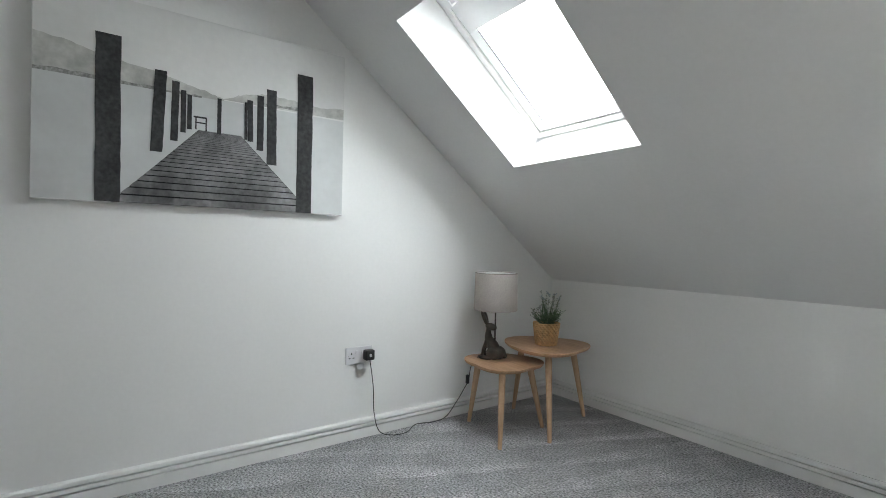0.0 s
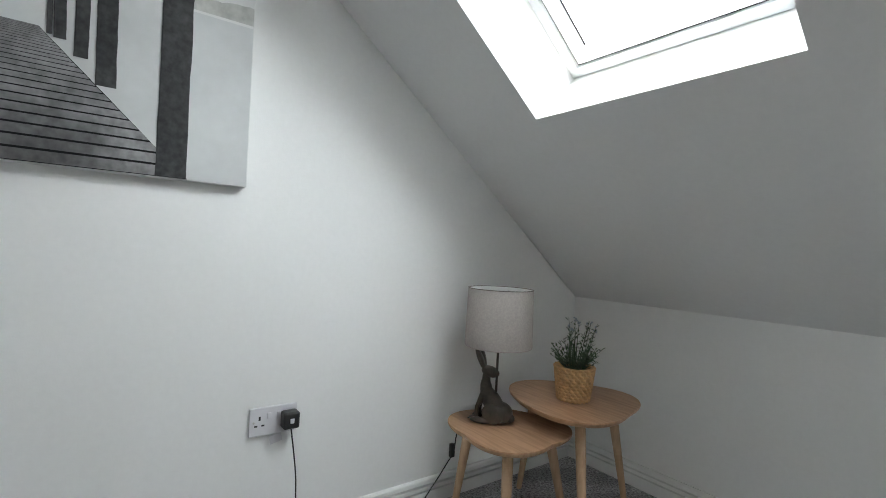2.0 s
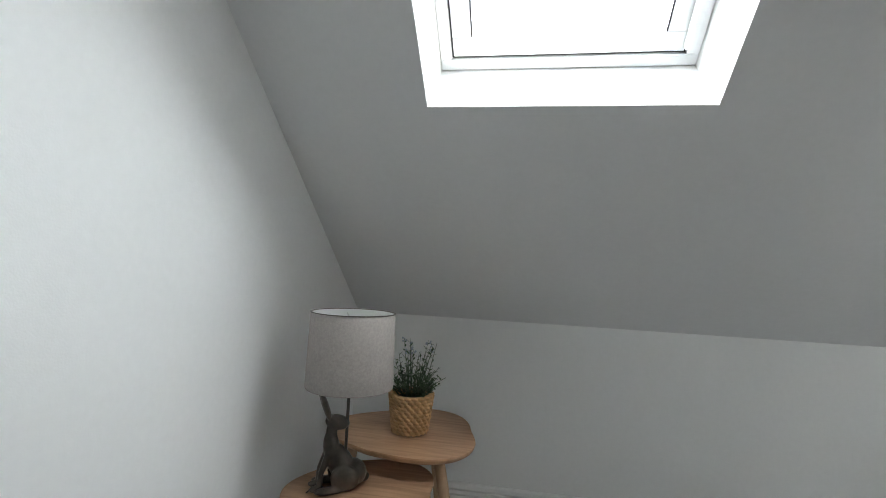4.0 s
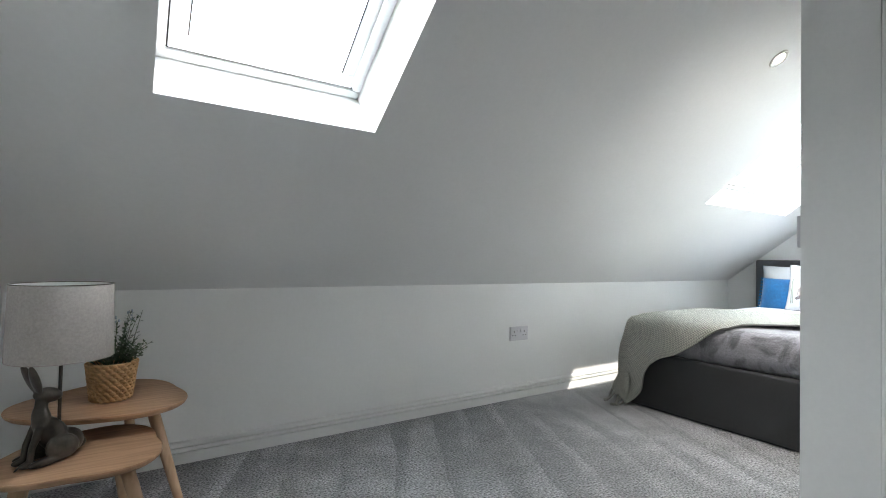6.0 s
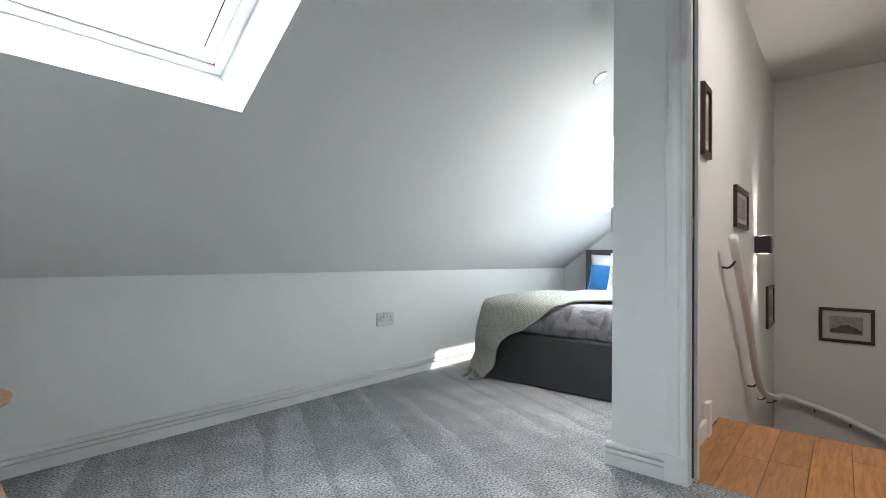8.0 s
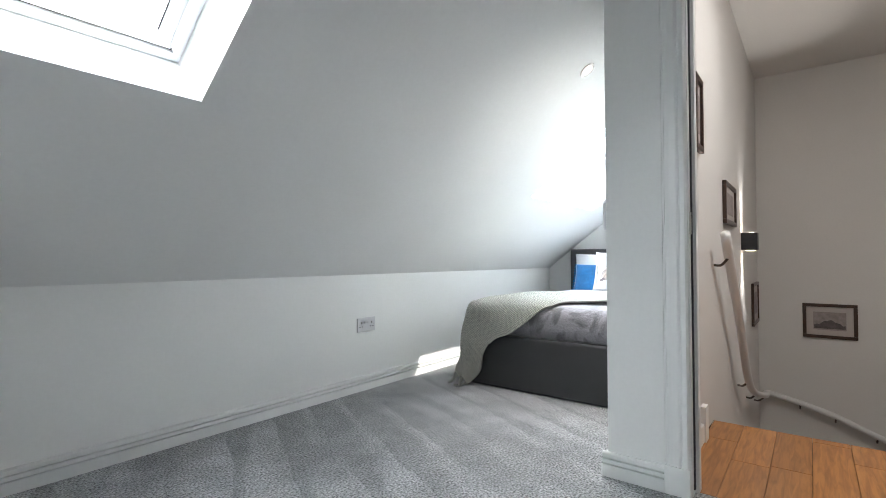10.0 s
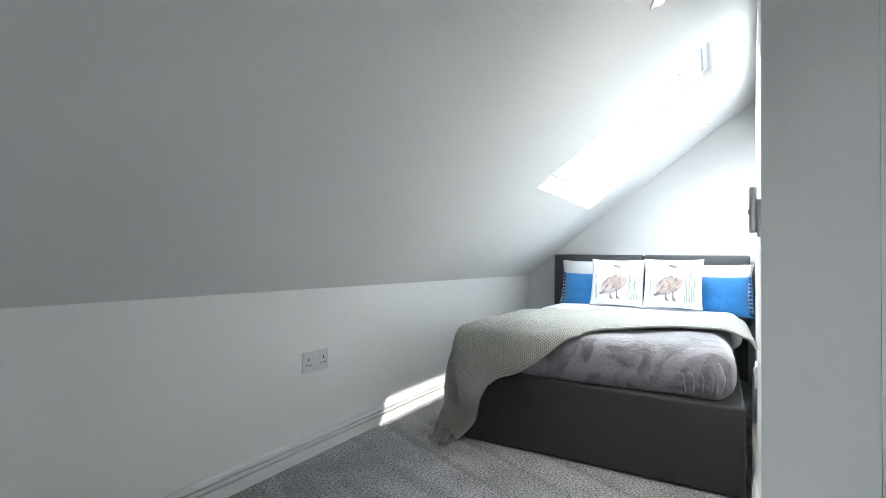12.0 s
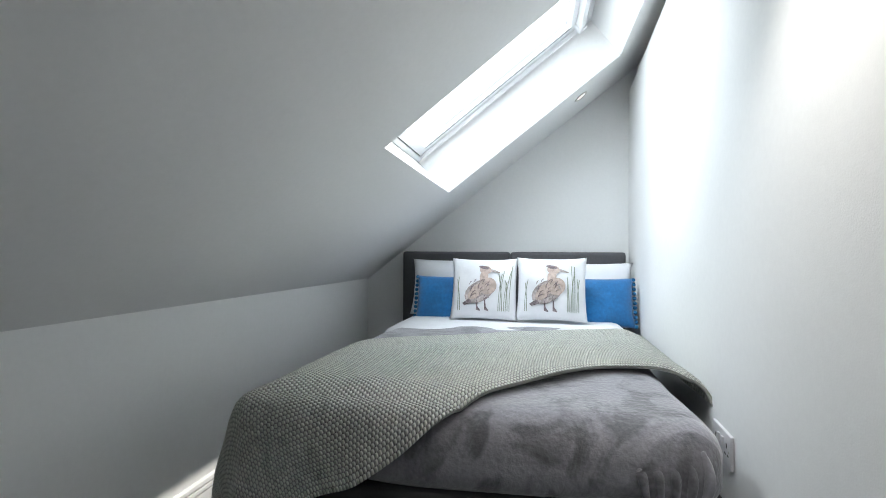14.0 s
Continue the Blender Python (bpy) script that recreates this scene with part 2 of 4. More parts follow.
def plush_material():
    m = mat("grey_plush_fleece", (0.25, 0.245, 0.27), 0.9, 0.10, 120, 0.5, 60, big=0.0, sheen=0.6, spec=0.1, bdist=0.008)
    nt = m.node_tree
    p = nt.nodes["Principled BSDF"]
    src = p.inputs["Base Color"].links[0].from_socket
    tc = nt.nodes.new("ShaderNodeTexCoord")
    nz = nt.nodes.new("ShaderNodeTexNoise")
    nz.inputs["Scale"].default_value, nz.inputs["Detail"].default_value, nz.inputs["Distortion"].default_value = 5.0, 4, 1.8
    nt.links.new(tc.outputs["Object"], nz.inputs["Vector"])
    mr = nt.nodes.new("ShaderNodeMapRange")
    mr.inputs[1].default_value, mr.inputs[2].default_value, mr.inputs[3].default_value, mr.inputs[4].default_value = 0.40, 0.52, 0.55, 1.12
    nt.links.new(nz.outputs[0], mr.inputs[0])
    sc = nt.nodes.new("ShaderNodeVectorMath")
    sc.operation = "SCALE"
    nt.links.new(src, sc.inputs[0])
    nt.links.new(mr.outputs[0], sc.inputs["Scale"])
    nt.links.new(sc.outputs[0], p.inputs["Base Color"])
    return m


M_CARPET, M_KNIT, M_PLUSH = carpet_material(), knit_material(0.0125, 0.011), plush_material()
M_GLASS = bpy.data.materials.new("window_glass")
M_GLASS.use_nodes = True
_g = M_GLASS.node_tree.nodes["Principled BSDF"]
_g.inputs["Transmission Weight"].default_value, _g.inputs["Roughness"].default_value, _g.inputs["IOR"].default_value = 1.0, 0.0, 1.05


# ---- mesh helpers ----
def part(name, bm, material, parent=None, label="", smooth=False):
    """One mesh object from a bmesh, under its thing."""
    me = bpy.data.meshes.new(name)
    bmesh.ops.recalc_face_normals(bm, faces=bm.faces)
    bm.to_mesh(me)
    bm.free()
    me.materials.append(material)
    if smooth:
        for f in me.polygons:
            f.use_smooth = True
    ob = new(name, me)
    if parent:
        ob.parent = parent
    if label:
        ob["label"] = label
    return ob


def thing(name, label, category, group="", at=(0, 0, 0), kind=""):
    e = new(name)
    e.location = at
    bpy.context.view_layer.update()
    return tagged(e, label, category, group, kind)


def box(lo, hi, bev=0.0, seg=2, bm=None):
    """A box between two corners with softened edges."""
    one = bmesh.new()
    bmesh.ops.create_cube(one, size=1)
    lo, hi = Vector(lo), Vector(hi)
    for v in one.verts:
        v.co = Vector((lo[i] + (v.co[i] + 0.5) * (hi[i] - lo[i]) for i in range(3)))
    if bev:
        bmesh.ops.bevel(one, geom=list(one.edges), offset=bev, segments=seg, profile=0.6, affect="EDGES")
    if bm is None:
        return one
    me = bpy.data.meshes.new("tmp")
    one.to_mesh(me)
    one.free()
    bm.from_mesh(me)
    bpy.data.meshes.remove(me)
    return bm


def moved(bm, m):
    bmesh.ops.transform(bm, matrix=m, verts=bm.verts)
    return bm


def prism(pts, vec, bm=None):
    """A flat outline of points pushed along vec."""
    bm = bm or bmesh.new()
    vec = Vector(vec)
    a = [bm.verts.new(p) for p in pts]
    b = [bm.verts.new(Vector(p) + vec) for p in pts]
    bm.faces.new(a)
    bm.faces.new(b[::-1])
    for i in range(len(a)):
        j = (i + 1) % len(a)
        bm.faces.new((a[i], b[i], b[j], a[j]))
    return bm


def lathe(profile, n=40, bm=None, closed=False):
    """Rings of (radius, z) joined round the z axis."""
    bm = bm or bmesh.new()
    rings = []
    for r, z in profile:
        rings.append([bm.verts.new((r * math.cos(2 * math.pi * i / n), r * math.sin(2 * math.pi * i / n), z)) for i in range(n)])
    for a, b in zip(rings, rings[1:] + ([rings[0]] if closed else [])):
        for i in range(n):
            bm.faces.new((a[i], a[(i + 1) % n], b[(i + 1) % n], b[i]))
    if not closed:
        bm.faces.new(rings[0][::-1])
        bm.faces.new(rings[-1])
    return bm


def tube(pts, radii, n=10, bm=None):
    """A round bar through points, its radius changing on the way."""
    bm = bm or bmesh.new()
    pts = [Vector(p) for p in pts]
    if isinstance(radii, (int, float)):
        radii = [radii] * len(pts)
    rings, up = [], Vector((0.13, 0.21, 0.97))
    for i, p in enumerate(pts):
        d = (pts[min(i + 1, len(pts) - 1)] - pts[max(i - 1, 0)]).normalized()
        if abs(d.dot(up)) > 0.97:
            up = Vector((0.97, 0.1, 0.2))
        side = d.cross(up).normalized()
        top = side.cross(d)
        rings.append([bm.verts.new(p + radii[i] * (math.cos(2 * math.pi * k / n) * side + math.sin(2 * math.pi * k / n) * top)) for k in range(n)])
    for a, b in zip(rings, rings[1:]):
        for k in range(n):
            bm.faces.new((a[k], a[(k + 1) % n], b[(k + 1) % n], b[k]))
    bm.faces.new(rings[0][::-1])
    bm.faces.new(rings[-1])
    return bm


def spline(pts, n=10):
    """Points on a smooth curve through pts."""
    pts = [Vector(p) for p in pts]
    out = []
    for i in range(len(pts) - 1):
        a, b, c, d = pts[max(i - 1, 0)], pts[i], pts[i + 1], pts[min(i + 2, len(pts) - 1)]
        for k in range(n):
            t = k / n
            out.append(0.5 * ((2 * b) + (c - a) * t + (2 * a - 5 * b + 4 * c - d) * t * t + (3 * b - a - 3 * c + d) * t ** 3))
    return out + [pts[-1]]


def ellipsoid(c, r, turn=(0, 0, 0), bm=None, seg=20):
    bm = bm or bmesh.new()
    m = pose(*c, *turn) @ Matrix.Diagonal((*r, 1))
    bmesh.ops.create_uvsphere(bm, u_segments=seg, v_segments=seg // 2 + 2, radius=1, matrix=m)
    return bm


def structure(name, bm, material, label, category="wall"):
    return tagged(part(name, bm, material), label, category, kind="structure")


# ---- large structure ----
structure("floor", box((-0.2, YB, -0.12), (XD + 0.06, 0.2, 0.0)), M_CARPET, "grey flecked cut-pile carpet with vacuum marks", "carpet")
structure("floor_bed_end", box((XD + 0.06, -1.80, -0.12), (XE + 0.2, 0.2, -0.0)), M_CARPET, "grey flecked cut-pile carpet beside the bed", "carpet")
structure("wall_west", box((-0.18, YB, 0), (0, 0.18, 3.2)), M_WALL, "smooth off-white painted gable wall")
structure("wall_knee", box((0.0, 0.0, 0), (XE, 0.15, K + 0.02)), M_WALL, "low off-white painted knee wall under the slope")
structure("wall_head", box((XE, -1.869, 0), (XE + 0.18, 0.18, 3.2)), M_WALL, "off-white painted wall behind the bed")
structure("wall_back", box((0.0, YB - 0.15, -0.12), (XD, YB, 2.6)), M_WALL, "plain off-white painted back wall")


def ceiling_slope():
    bm = bmesh.new()
    xs = sorted({0.0, XE, SK1[0], SK1[1], SK2[0], SK2[1]})
    ss = sorted({-0.24, STOP, SK1[2], SK1[3], SK2[2], SK2[3]})

    def hole(xa, sa):
        return any(k[0] <= xa < k[1] and k[2] <= sa < k[3] for k in (SK1, SK2))
    low = {(x, s): bm.verts.new(slope(x, s)) for x in xs for s in ss}
    top = {(x, s): bm.verts.new(slope(x, s - (SPLAY if s in (SK1[2], SK2[2]) else 0.0), THICK)) for x in xs for s in ss}
    cells = {(i, j) for i in range(len(xs) - 1) for j in range(len(ss) - 1) if not hole(xs[i], ss[j])}
    for i, j in cells:
        q = [(xs[i], ss[j]), (xs[i + 1], ss[j]), (xs[i + 1], ss[j + 1]), (xs[i], ss[j + 1])]
        bm.faces.new([low[k] for k in q])
        bm.faces.new([top[k] for k in q[::-1]])
        for n, (di, dj) in enumerate(((0, -1), (1, 0), (0, 1), (-1, 0))):
            if (i + di, j + dj) not in cells:
                a, b = q[n], q[(n + 1) % 4]
                bm.faces.new((low[a], low[b], top[b], top[a]))
    return bm


structure("ceiling_slope", ceiling_slope(), M_CEIL, "white painted sloping ceiling with two skylight reveals", "ceiling")
structure("ceiling", box((0.0, YB, CEIL), (XD + 0.05, -STOP * CO + 0.001, CEIL + 0.15)), M_CEIL, "plain white flat ceiling above the slope", "ceiling")

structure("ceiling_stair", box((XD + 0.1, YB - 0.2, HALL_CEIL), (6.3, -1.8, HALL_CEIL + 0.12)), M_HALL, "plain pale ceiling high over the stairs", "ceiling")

# door wall with its opening, and the partition beside the bed
DY0, DY1, DH = -1.96, -2.74, 1.98
PT = 0.22
bm = prism([(XD, -1.664, 0), (XE, -1.82, 0), (XE, -1.87, 0), (XD, -1.87, 0)], (0, 0, 2.02))
structure("wall_partition", bm, M_WALL, "off-white painted partition wall beside the bed")
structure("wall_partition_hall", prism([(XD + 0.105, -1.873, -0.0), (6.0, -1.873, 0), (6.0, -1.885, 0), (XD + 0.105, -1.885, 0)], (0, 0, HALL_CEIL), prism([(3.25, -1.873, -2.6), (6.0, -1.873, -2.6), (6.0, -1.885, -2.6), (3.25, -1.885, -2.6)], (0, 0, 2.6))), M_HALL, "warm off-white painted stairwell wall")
bm = box((XD, DY1, DH), (XD + 0.10, -1.871, 2.72))
box((XD, YB, -0.12), (XD + 0.10, DY1, 2.72), bm=bm)
box((XD, DY0 + 0.025, -0.12), (XD + 0.10, -1.871, DH), bm=bm)
structure("wall_door", bm, M_WALL, "off-white painted wall round the doorway")


def door_frame():
    t = thing("door_1", "white painted doorway lining and moulded architrave, no door shut", "door frame", kind="structure")
    part("jamb", box((XD - 0.002, DY0, 0), (XD + 0.104, DY0 + 0.024, DH), 0.002), M_GLOSS, t)
    part("jamb", box((XD - 0.002, DY1 - 0.024, 0), (XD + 0.104, DY1, DH), 0.002), M_GLOSS, t)
    part("head", box((XD - 0.002, DY1, DH), (XD + 0.104, DY0, DH + 0.024), 0.002), M_GLOSS, t)
    part("door_stop", box((XD + 0.05, DY0 - 0.013, 0), (XD + 0.09, DY0, DH), 0.002), M_GLOSS, t)
    part("smoke_seal", box((XD + 0.022, DY0 - 0.005, 0.02), (XD + 0.036, DY0, DH), 0.001), M_SEAL, t, "black smoke seal strip")
    part("strike_plate", box((XD + 0.002, DY0 - 0.004, 0.93), (XD + 0.02, DY0 + 0.001, 1.01), 0.001), M_STEEL, t, "steel strike plate")
    prof = [(0, 0), (0.012, 0), (0.019, 0.008), (0.019, 0.022), (0.013, 0.028), (0.016, 0.036), (0.011, 0.060), (0.011, 0.074), (0.0, 0.078)]
    for y, sgn in ((DY0 + 0.004, 1), (DY1 - 0.004, -1)):
        part("architrave", prism([(XD - d, y + sgn * w, 0.0) for d, w in prof], (0, 0, DH + 0.06)), M_GLOSS, t)
    part("plinth_block", box((XD - 0.022, DY0 + 0.003, 0), (XD, DY0 + 0.088, 0.10), 0.002), M_GLOSS, t)
    return t


door_frame()

# skirting
SKP = [(0, 0), (0.020, 0), (0.020, 0.046), (0.004, 0.0462), (0.004, 0.0535), (0.020, 0.0537), (0.019, 0.066), (0.003, 0.0662), (0.003, 0.0735), (0.016, 0.0737), (0.014, 0.086), (0.007, 0.092), (0, 0.092)]


def skirting(name, a, b, label):
    a, b = Vector((*a, 0)), Vector((*b, 0))
    d = (b - a).normalized()
    n = Vector((-d.y, d.x, 0))
    bm = prism([a + n * p + Vector((0, 0, z)) for p, z in SKP], b - a)
    return structure(name, bm, M_GLOSS, label, "baseboard")


skirting("baseboard_knee", (XE, 0), (0, 0), "white gloss grooved skirting board along the knee wall")
skirting("baseboard_gable", (0, -0.018), (0, YB), "white gloss grooved skirting board along the gable wall")
skirting("baseboard_nib", (XD, DY0 + 0.089), (XD, -1.644), "white gloss grooved skirting board on the wall end")
skirting("baseboard_partition", (XD, -1.664), (XE, -1.82), "white gloss grooved skirting board beside the bed")


# ---- skylights ----
def skylight(name, sk, label, head=0.05):
    t = thing(name, label, "skylight", kind="structure")
    x0, x1, s0, s1, deep = sk
    s0 -= SPLAY * (deep - 0.02) / THICK - 0.002
    c = slope(0, 0)
    m = Matrix.Identity(4)
    m[1][1], m[1][2], m[2][1], m[2][2] = -CO, SI, SI, CO
    m.translation = c

    def bar(nm, xa, sa, xb, sb, da, db, material=M_PVC, lab=""):
        return part(nm, moved(box((xa, sa, da), (xb, sb, db), 0.003), m), material, t, lab)
    e = 0.001
    d0, d1 = deep - 0.025, deep + 0.035
    # outer frame
    w = 0.032
    bar("frame", x0 + e, s0 + e, x1 - e, s0 + w, d0, d1)
    bar("frame", x0 + e, s1 - w, x1 - e, s1 - e, d0, d1)
    bar("frame", x0 + e, s0 + w, x0 + w, s1 - w, d0, d1)
    bar("frame", x1 - w, s0 + w, x1 - e, s1 - w, d0, d1)
    # dark seal line, then sash
    for q in ((x0 + w, s0 + w, x1 - w, s0 + w + 0.005), (x0 + w, s0 + w, x0 + w + 0.005, s1 - w), (x1 - w - 0.005, s0 + w, x1 - w, s1 - w)):
        bar("seal", q[0], q[1], q[2], q[3], d0 + 0.012, d1 - 0.004, M_SEAL, "thin dark rubber seal")
    g, sw = w + 0.005, 0.052
    bar("sash", x0 + g, s0 + g, x1 - g, s0 + g + sw, d0 + 0.008, d1 - 0.006)
    bar("sash", x0 + g, s1 - g - sw - head, x1 - g, s1 - g, d0 + 0.008, d1 - 0.006)
    bar("sash", x0 + g, s0 + g + sw, x0 + g + sw, s1 - g - sw - head, d0 + 0.008, d1 - 0.006)
    bar("sash", x1 - g - sw, s0 + g + sw, x1 - g, s1 - g - sw - head, d0 + 0.008, d1 - 0.006)
    bar("glazing_seal", x0 + g + sw, s0 + g + sw, x0 + g + sw + 0.004, s1 - g - sw - head, d0 + 0.0085, d0 + 0.012, M_SEAL)
    bar("glazing_seal", x1 - g - sw - 0.004, s0 + g + sw, x1 - g - sw, s1 - g - sw - head, d0 + 0.0085, d0 + 0.012, M_SEAL)
    bar("vent_bar", x0 + 0.10, s1 - w - 0.075, x1 - 0.10, s1 - w - 0.045, d0 - 0.035, d0 + 0.008)
    bar("vent_end", x0 + 0.07, s1 - w - 0.085, x0 + 0.10, s1 - w - 0.035, d0 - 0.04, d0 + 0.008)
    bar("vent_end", x1 - 0.10, s1 - w - 0.085, x1 - 0.07, s1 - w - 0.035, d0 - 0.04, d0 + 0.008)
    bar("blind_rail", x1 - w - 0.012, s0 + w + 0.02, x1 - w - 0.004, s1 - w - 0.05, d0 - 0.018, d0 + 0.006, M_PVC)
    gl = bar("pane", x0 + g + sw, s0 + g + sw, x1 - g - sw, s1 - g - sw - head, d1 - 0.022, d1 - 0.018, M_GLASS)
    gl.visible_shadow = False
    return t


# window_1: head sash made extra deep, out of view, to block the sun
skylight("window_1", SK1, "white lacquered pivot roof window in a deep reveal", 0.17)
skylight("window_2", SK2, "wide white lacquered pivot roof window above the bed")


# ---- downlights ----
def downlight(x, s, power, spread):
    t = thing("downlight", "round recessed ceiling downlight with a chrome rim", "downlight", "ceiling downlights")
    m = Matrix.Identity(4)
    m[1][1], m[1][2], m[2][1], m[2][2] = -CO, -SI, SI, -CO
    m.translation = slope(x, s)
    part("rim", moved(lathe([(0.028, 0.0), (0.030, 0.004), (0.038, 0.006), (0.043, 0.003), (0.044, 0.0)], 40), m), M_STEEL, t, "", True)
    part("lens", moved(lathe([(0.0275, 0.0005), (0.0275, 0.003), (0.02, 0.0045)], 32), m), M_DISC, t, "pale frosted lens")
    lamp = new("downlight_lamp", bpy.data.lights.new("downlight_lamp", "SPOT"))
    lamp.data.energy, lamp.data.color, lamp.data.spot_size, lamp.data.spot_blend, lamp.data.shadow_soft_size = power, (1.0, 0.95, 0.90), radians(spread), 1.0, 0.025
    c = slope(x, s, -0.03)
    lamp.matrix_world = look(c, c + Vector((0, -0.2, -1)))
    return t


downlight(2.78, 1.766, 20, 92)
downlight(4.90, 1.865, 2.5, 65)


# ---- sockets ----
def socket(m, plugged=False, wide=0.146):
    t = thing("wall_socket", "white plastic double wall socket with two switches", "socket", "wall sockets")
    k = wide / 0.146

    def b(nm, lo, hi, material, bev=0.002, lab=""):
        return part(nm, moved(box([lo[0] * k, lo[1], lo[2] * k], [hi[0] * k, hi[1], hi[2] * k], bev), m), material, t, lab)
    b("plate", (-0.073, -0.009, -0.043), (0.073, 0.0, 0.043), M_PLATE, 0.003)
    for sx in (-0.036, 0.036):
        b("switch", (sx * 0.42 - 0.006, -0.014, 0.008), (sx * 0.42 + 0.006, -0.008, 0.026), M_PLATE, 0.002)
        for q in ((sx * 1.18 - 0.003, 0.005, 0.006, 0.012), (sx * 1.18 - 0.015, -0.014, 0.009, 0.005), (sx * 1.18 + 0.006, -0.014, 0.009, 0.005)):
            b("slot", (q[0], -0.0095, q[1]), (q[0] + q[2], -0.0088, q[1] + q[3]), M_SLOT, 0)
        part("screw", moved(moved(lathe([(0.003, 0), (0.003, 0.001), (0.002, 0.0015)], 12), pose(sx * 1.66 * k, -0.009, 0, 90)), m), M_STEEL, t)
    return t


socket(pose(0.0, -1.394, 0.407, 0, 0, 90), wide=0.14)
socket(pose(2.531, 0.0, 0.420), wide=0.155)
_ang = math.degrees(math.atan2(-0.156, XE - XD))
socket(pose(3.36, part_y(3.36), 0.42, 0, 0, 180 + _ang), wide=0.15)


def plug():
    t = thing("plug", "black three-pin plug pushed into the wall socket", "plug")
    y, z, x = -1.352, 0.408, 0.011
    part("body", box((x, y - 0.024, z - 0.024), (x + 0.038, y + 0.024, z + 0.026), 0.008, 3), M_BLACK, t, "", True)
    part("grip", box((x + 0.036, y - 0.006, z - 0.006), (x + 0.041, y + 0.006, z + 0.008), 0.002), M_PLATE, t, "small white centre mark")
    part("tag", moved(box((0, -0.018, -0.013), (0.001, 0.018, 0.013)), pose(0.012, y - 0.035, z - 0.055, 14, 0, 0)), M_PLATE, t, "small white paper tag on the flex")
    return t


plug()


# ---- canvas picture on the gable ----
def canvas():
    t = thing("canvas_picture", "large black and white canvas of a misty wooden jetty", "picture", at=(0, 0.032, -0.004))
    t.scale = (1, 1.02, 1.05)
    y0, y1, z0, z1 = -2.605, -1.509, 1.036, 1.745
    part("canvas", box((0.001, y0, z0), (0.030, y1, z1), 0.003), M_CSKY, t)

    def shape(nm, pts, material, lift):
        return part(nm, prism([(0.0302 + lift * 0.0004, y, z) for y, z in pts], (0.0003, 0, 0)), material, t)
    zw = 1.455
    shape("water", [(y0 + 0.003, z0 + 0.003), (y1 - 0.003, z0 + 0.003), (y1 - 0.003, zw), (y0 + 0.003, zw)], M_CWATER, 0)
    rnd = random.Random(4)

    def ridge(ctrl, base, rough):
        pts = []
        for (ya, za), (yb, zb) in zip(ctrl, ctrl[1:]):
            for i in range(8):
                k = i / 8
                pts.append((ya + (yb - ya) * k, za + (zb - za) * k + rnd.uniform(-rough, rough)))
        pts.append(ctrl[-1])
        return pts + [(ctrl[-1][0], base), (ctrl[0][0], base)]
    shape("hill", ridge([(y0 + 0.003, 1.575), (-2.50, 1.558), (-2.40, 1.535), (-2.25, 1.513), (-2.09, 1.478), (-2.02, 1.458)], 1.452, 0.003), M_CHILL, 1)
    shape("hill", ridge([(-2.02, 1.458), (-1.95, 1.492), (-1.85, 1.510), (-1.74, 1.506), (-1.62, 1.498), (y1 - 0.003, 1.508)], 1.462, 0.003), M_CHILL, 1)
    shape("shoreline", ridge([(y0 + 0.003, 1.463), (-2.40, 1.462), (-2.2, 1.458), (-2.1, 1.456)], 1.449, 0.003), M_CSHORE, 2)
    shape("shoreline", ridge([(-1.86, 1.474), (-1.76, 1.478), (-1.70, 1.482)], 1.466, 0.003), M_CSHORE, 2)
    # deck in planks
    def edge(z):
        k = (z - 1.045) / (1.326 - 1.045)
        k = max(0.0, min(1.0, k))
        return -2.385 + 0.275 * k ** 0.97, -1.655 - 0.30 * k ** 0.95
    zs = [1.040 + 0.287 * (1 - 0.905 ** i) / (1 - 0.905 ** 26) for i in range(27)]
    for a, b in zip(zs, zs[1:]):
        l0, r0 = edge(a)
        l1, r1 = edge(b - (b - a) * 0.17)
        shape("plank", [(l0, a), (r0, a), (r1, b - (b - a) * 0.17), (l1, b - (b - a) * 0.17)], M_CDECK, 3)
    l, r = edge(1.04)
    lt, rt = edge(1.327)
    shape("deck_shadow", [(l, 1.038), (r, 1.038), (rt, 1.327), (lt, 1.327)], M_CEDGE, 2)

    def post(yc, w, zb, zt, lean=0.0):
        pts, n = [], 14
        for sgn in (-1, 1):
            col = [(yc + sgn * w / 2 + lean * (k / n) + rnd.uniform(-0.02, 0.02) * w, zb + (zt - zb) * k / n) for k in range(n + 1)]
            pts += col if sgn < 0 else col[::-1]
        shape("post", pts, M_CPOST, 5)
    for q in ((-2.395, 0.074, 1.039, 1.612, -0.004), (-2.250, 0.040, 1.228, 1.523, 0.012), (-2.193, 0.025, 1.275, 1.494, 0.004), (-2.163, 0.018, 1.310, 1.466, 0.0), (-2.142, 0.016, 1.325, 1.453, 0.0),
              (-2.037, 0.015, 1.322, 1.459, 0.0), (-1.937, 0.010, 1.315, 1.463, 0.0), (-1.918, 0.022, 1.310, 1.474, -0.004), (-1.880, 0.027, 1.279, 1.500, 0.0), (-1.832, 0.040, 1.226, 1.532, -0.004), (-1.692, 0.068, 1.039, 1.622, 0.0)):
        post(*q)
    for q in ((-2.128, -2.081, 1.372, 1.378), (-2.122, -2.086, 1.352, 1.357), (-2.122, -2.117, 1.328, 1.376), (-2.086, -2.081, 1.325, 1.378)):
        shape("bench", [(q[0], q[2]), (q[1], q[2]), (q[1], q[3]), (q[0], q[3])], M_CPOST, 4)
    return t


canvas()


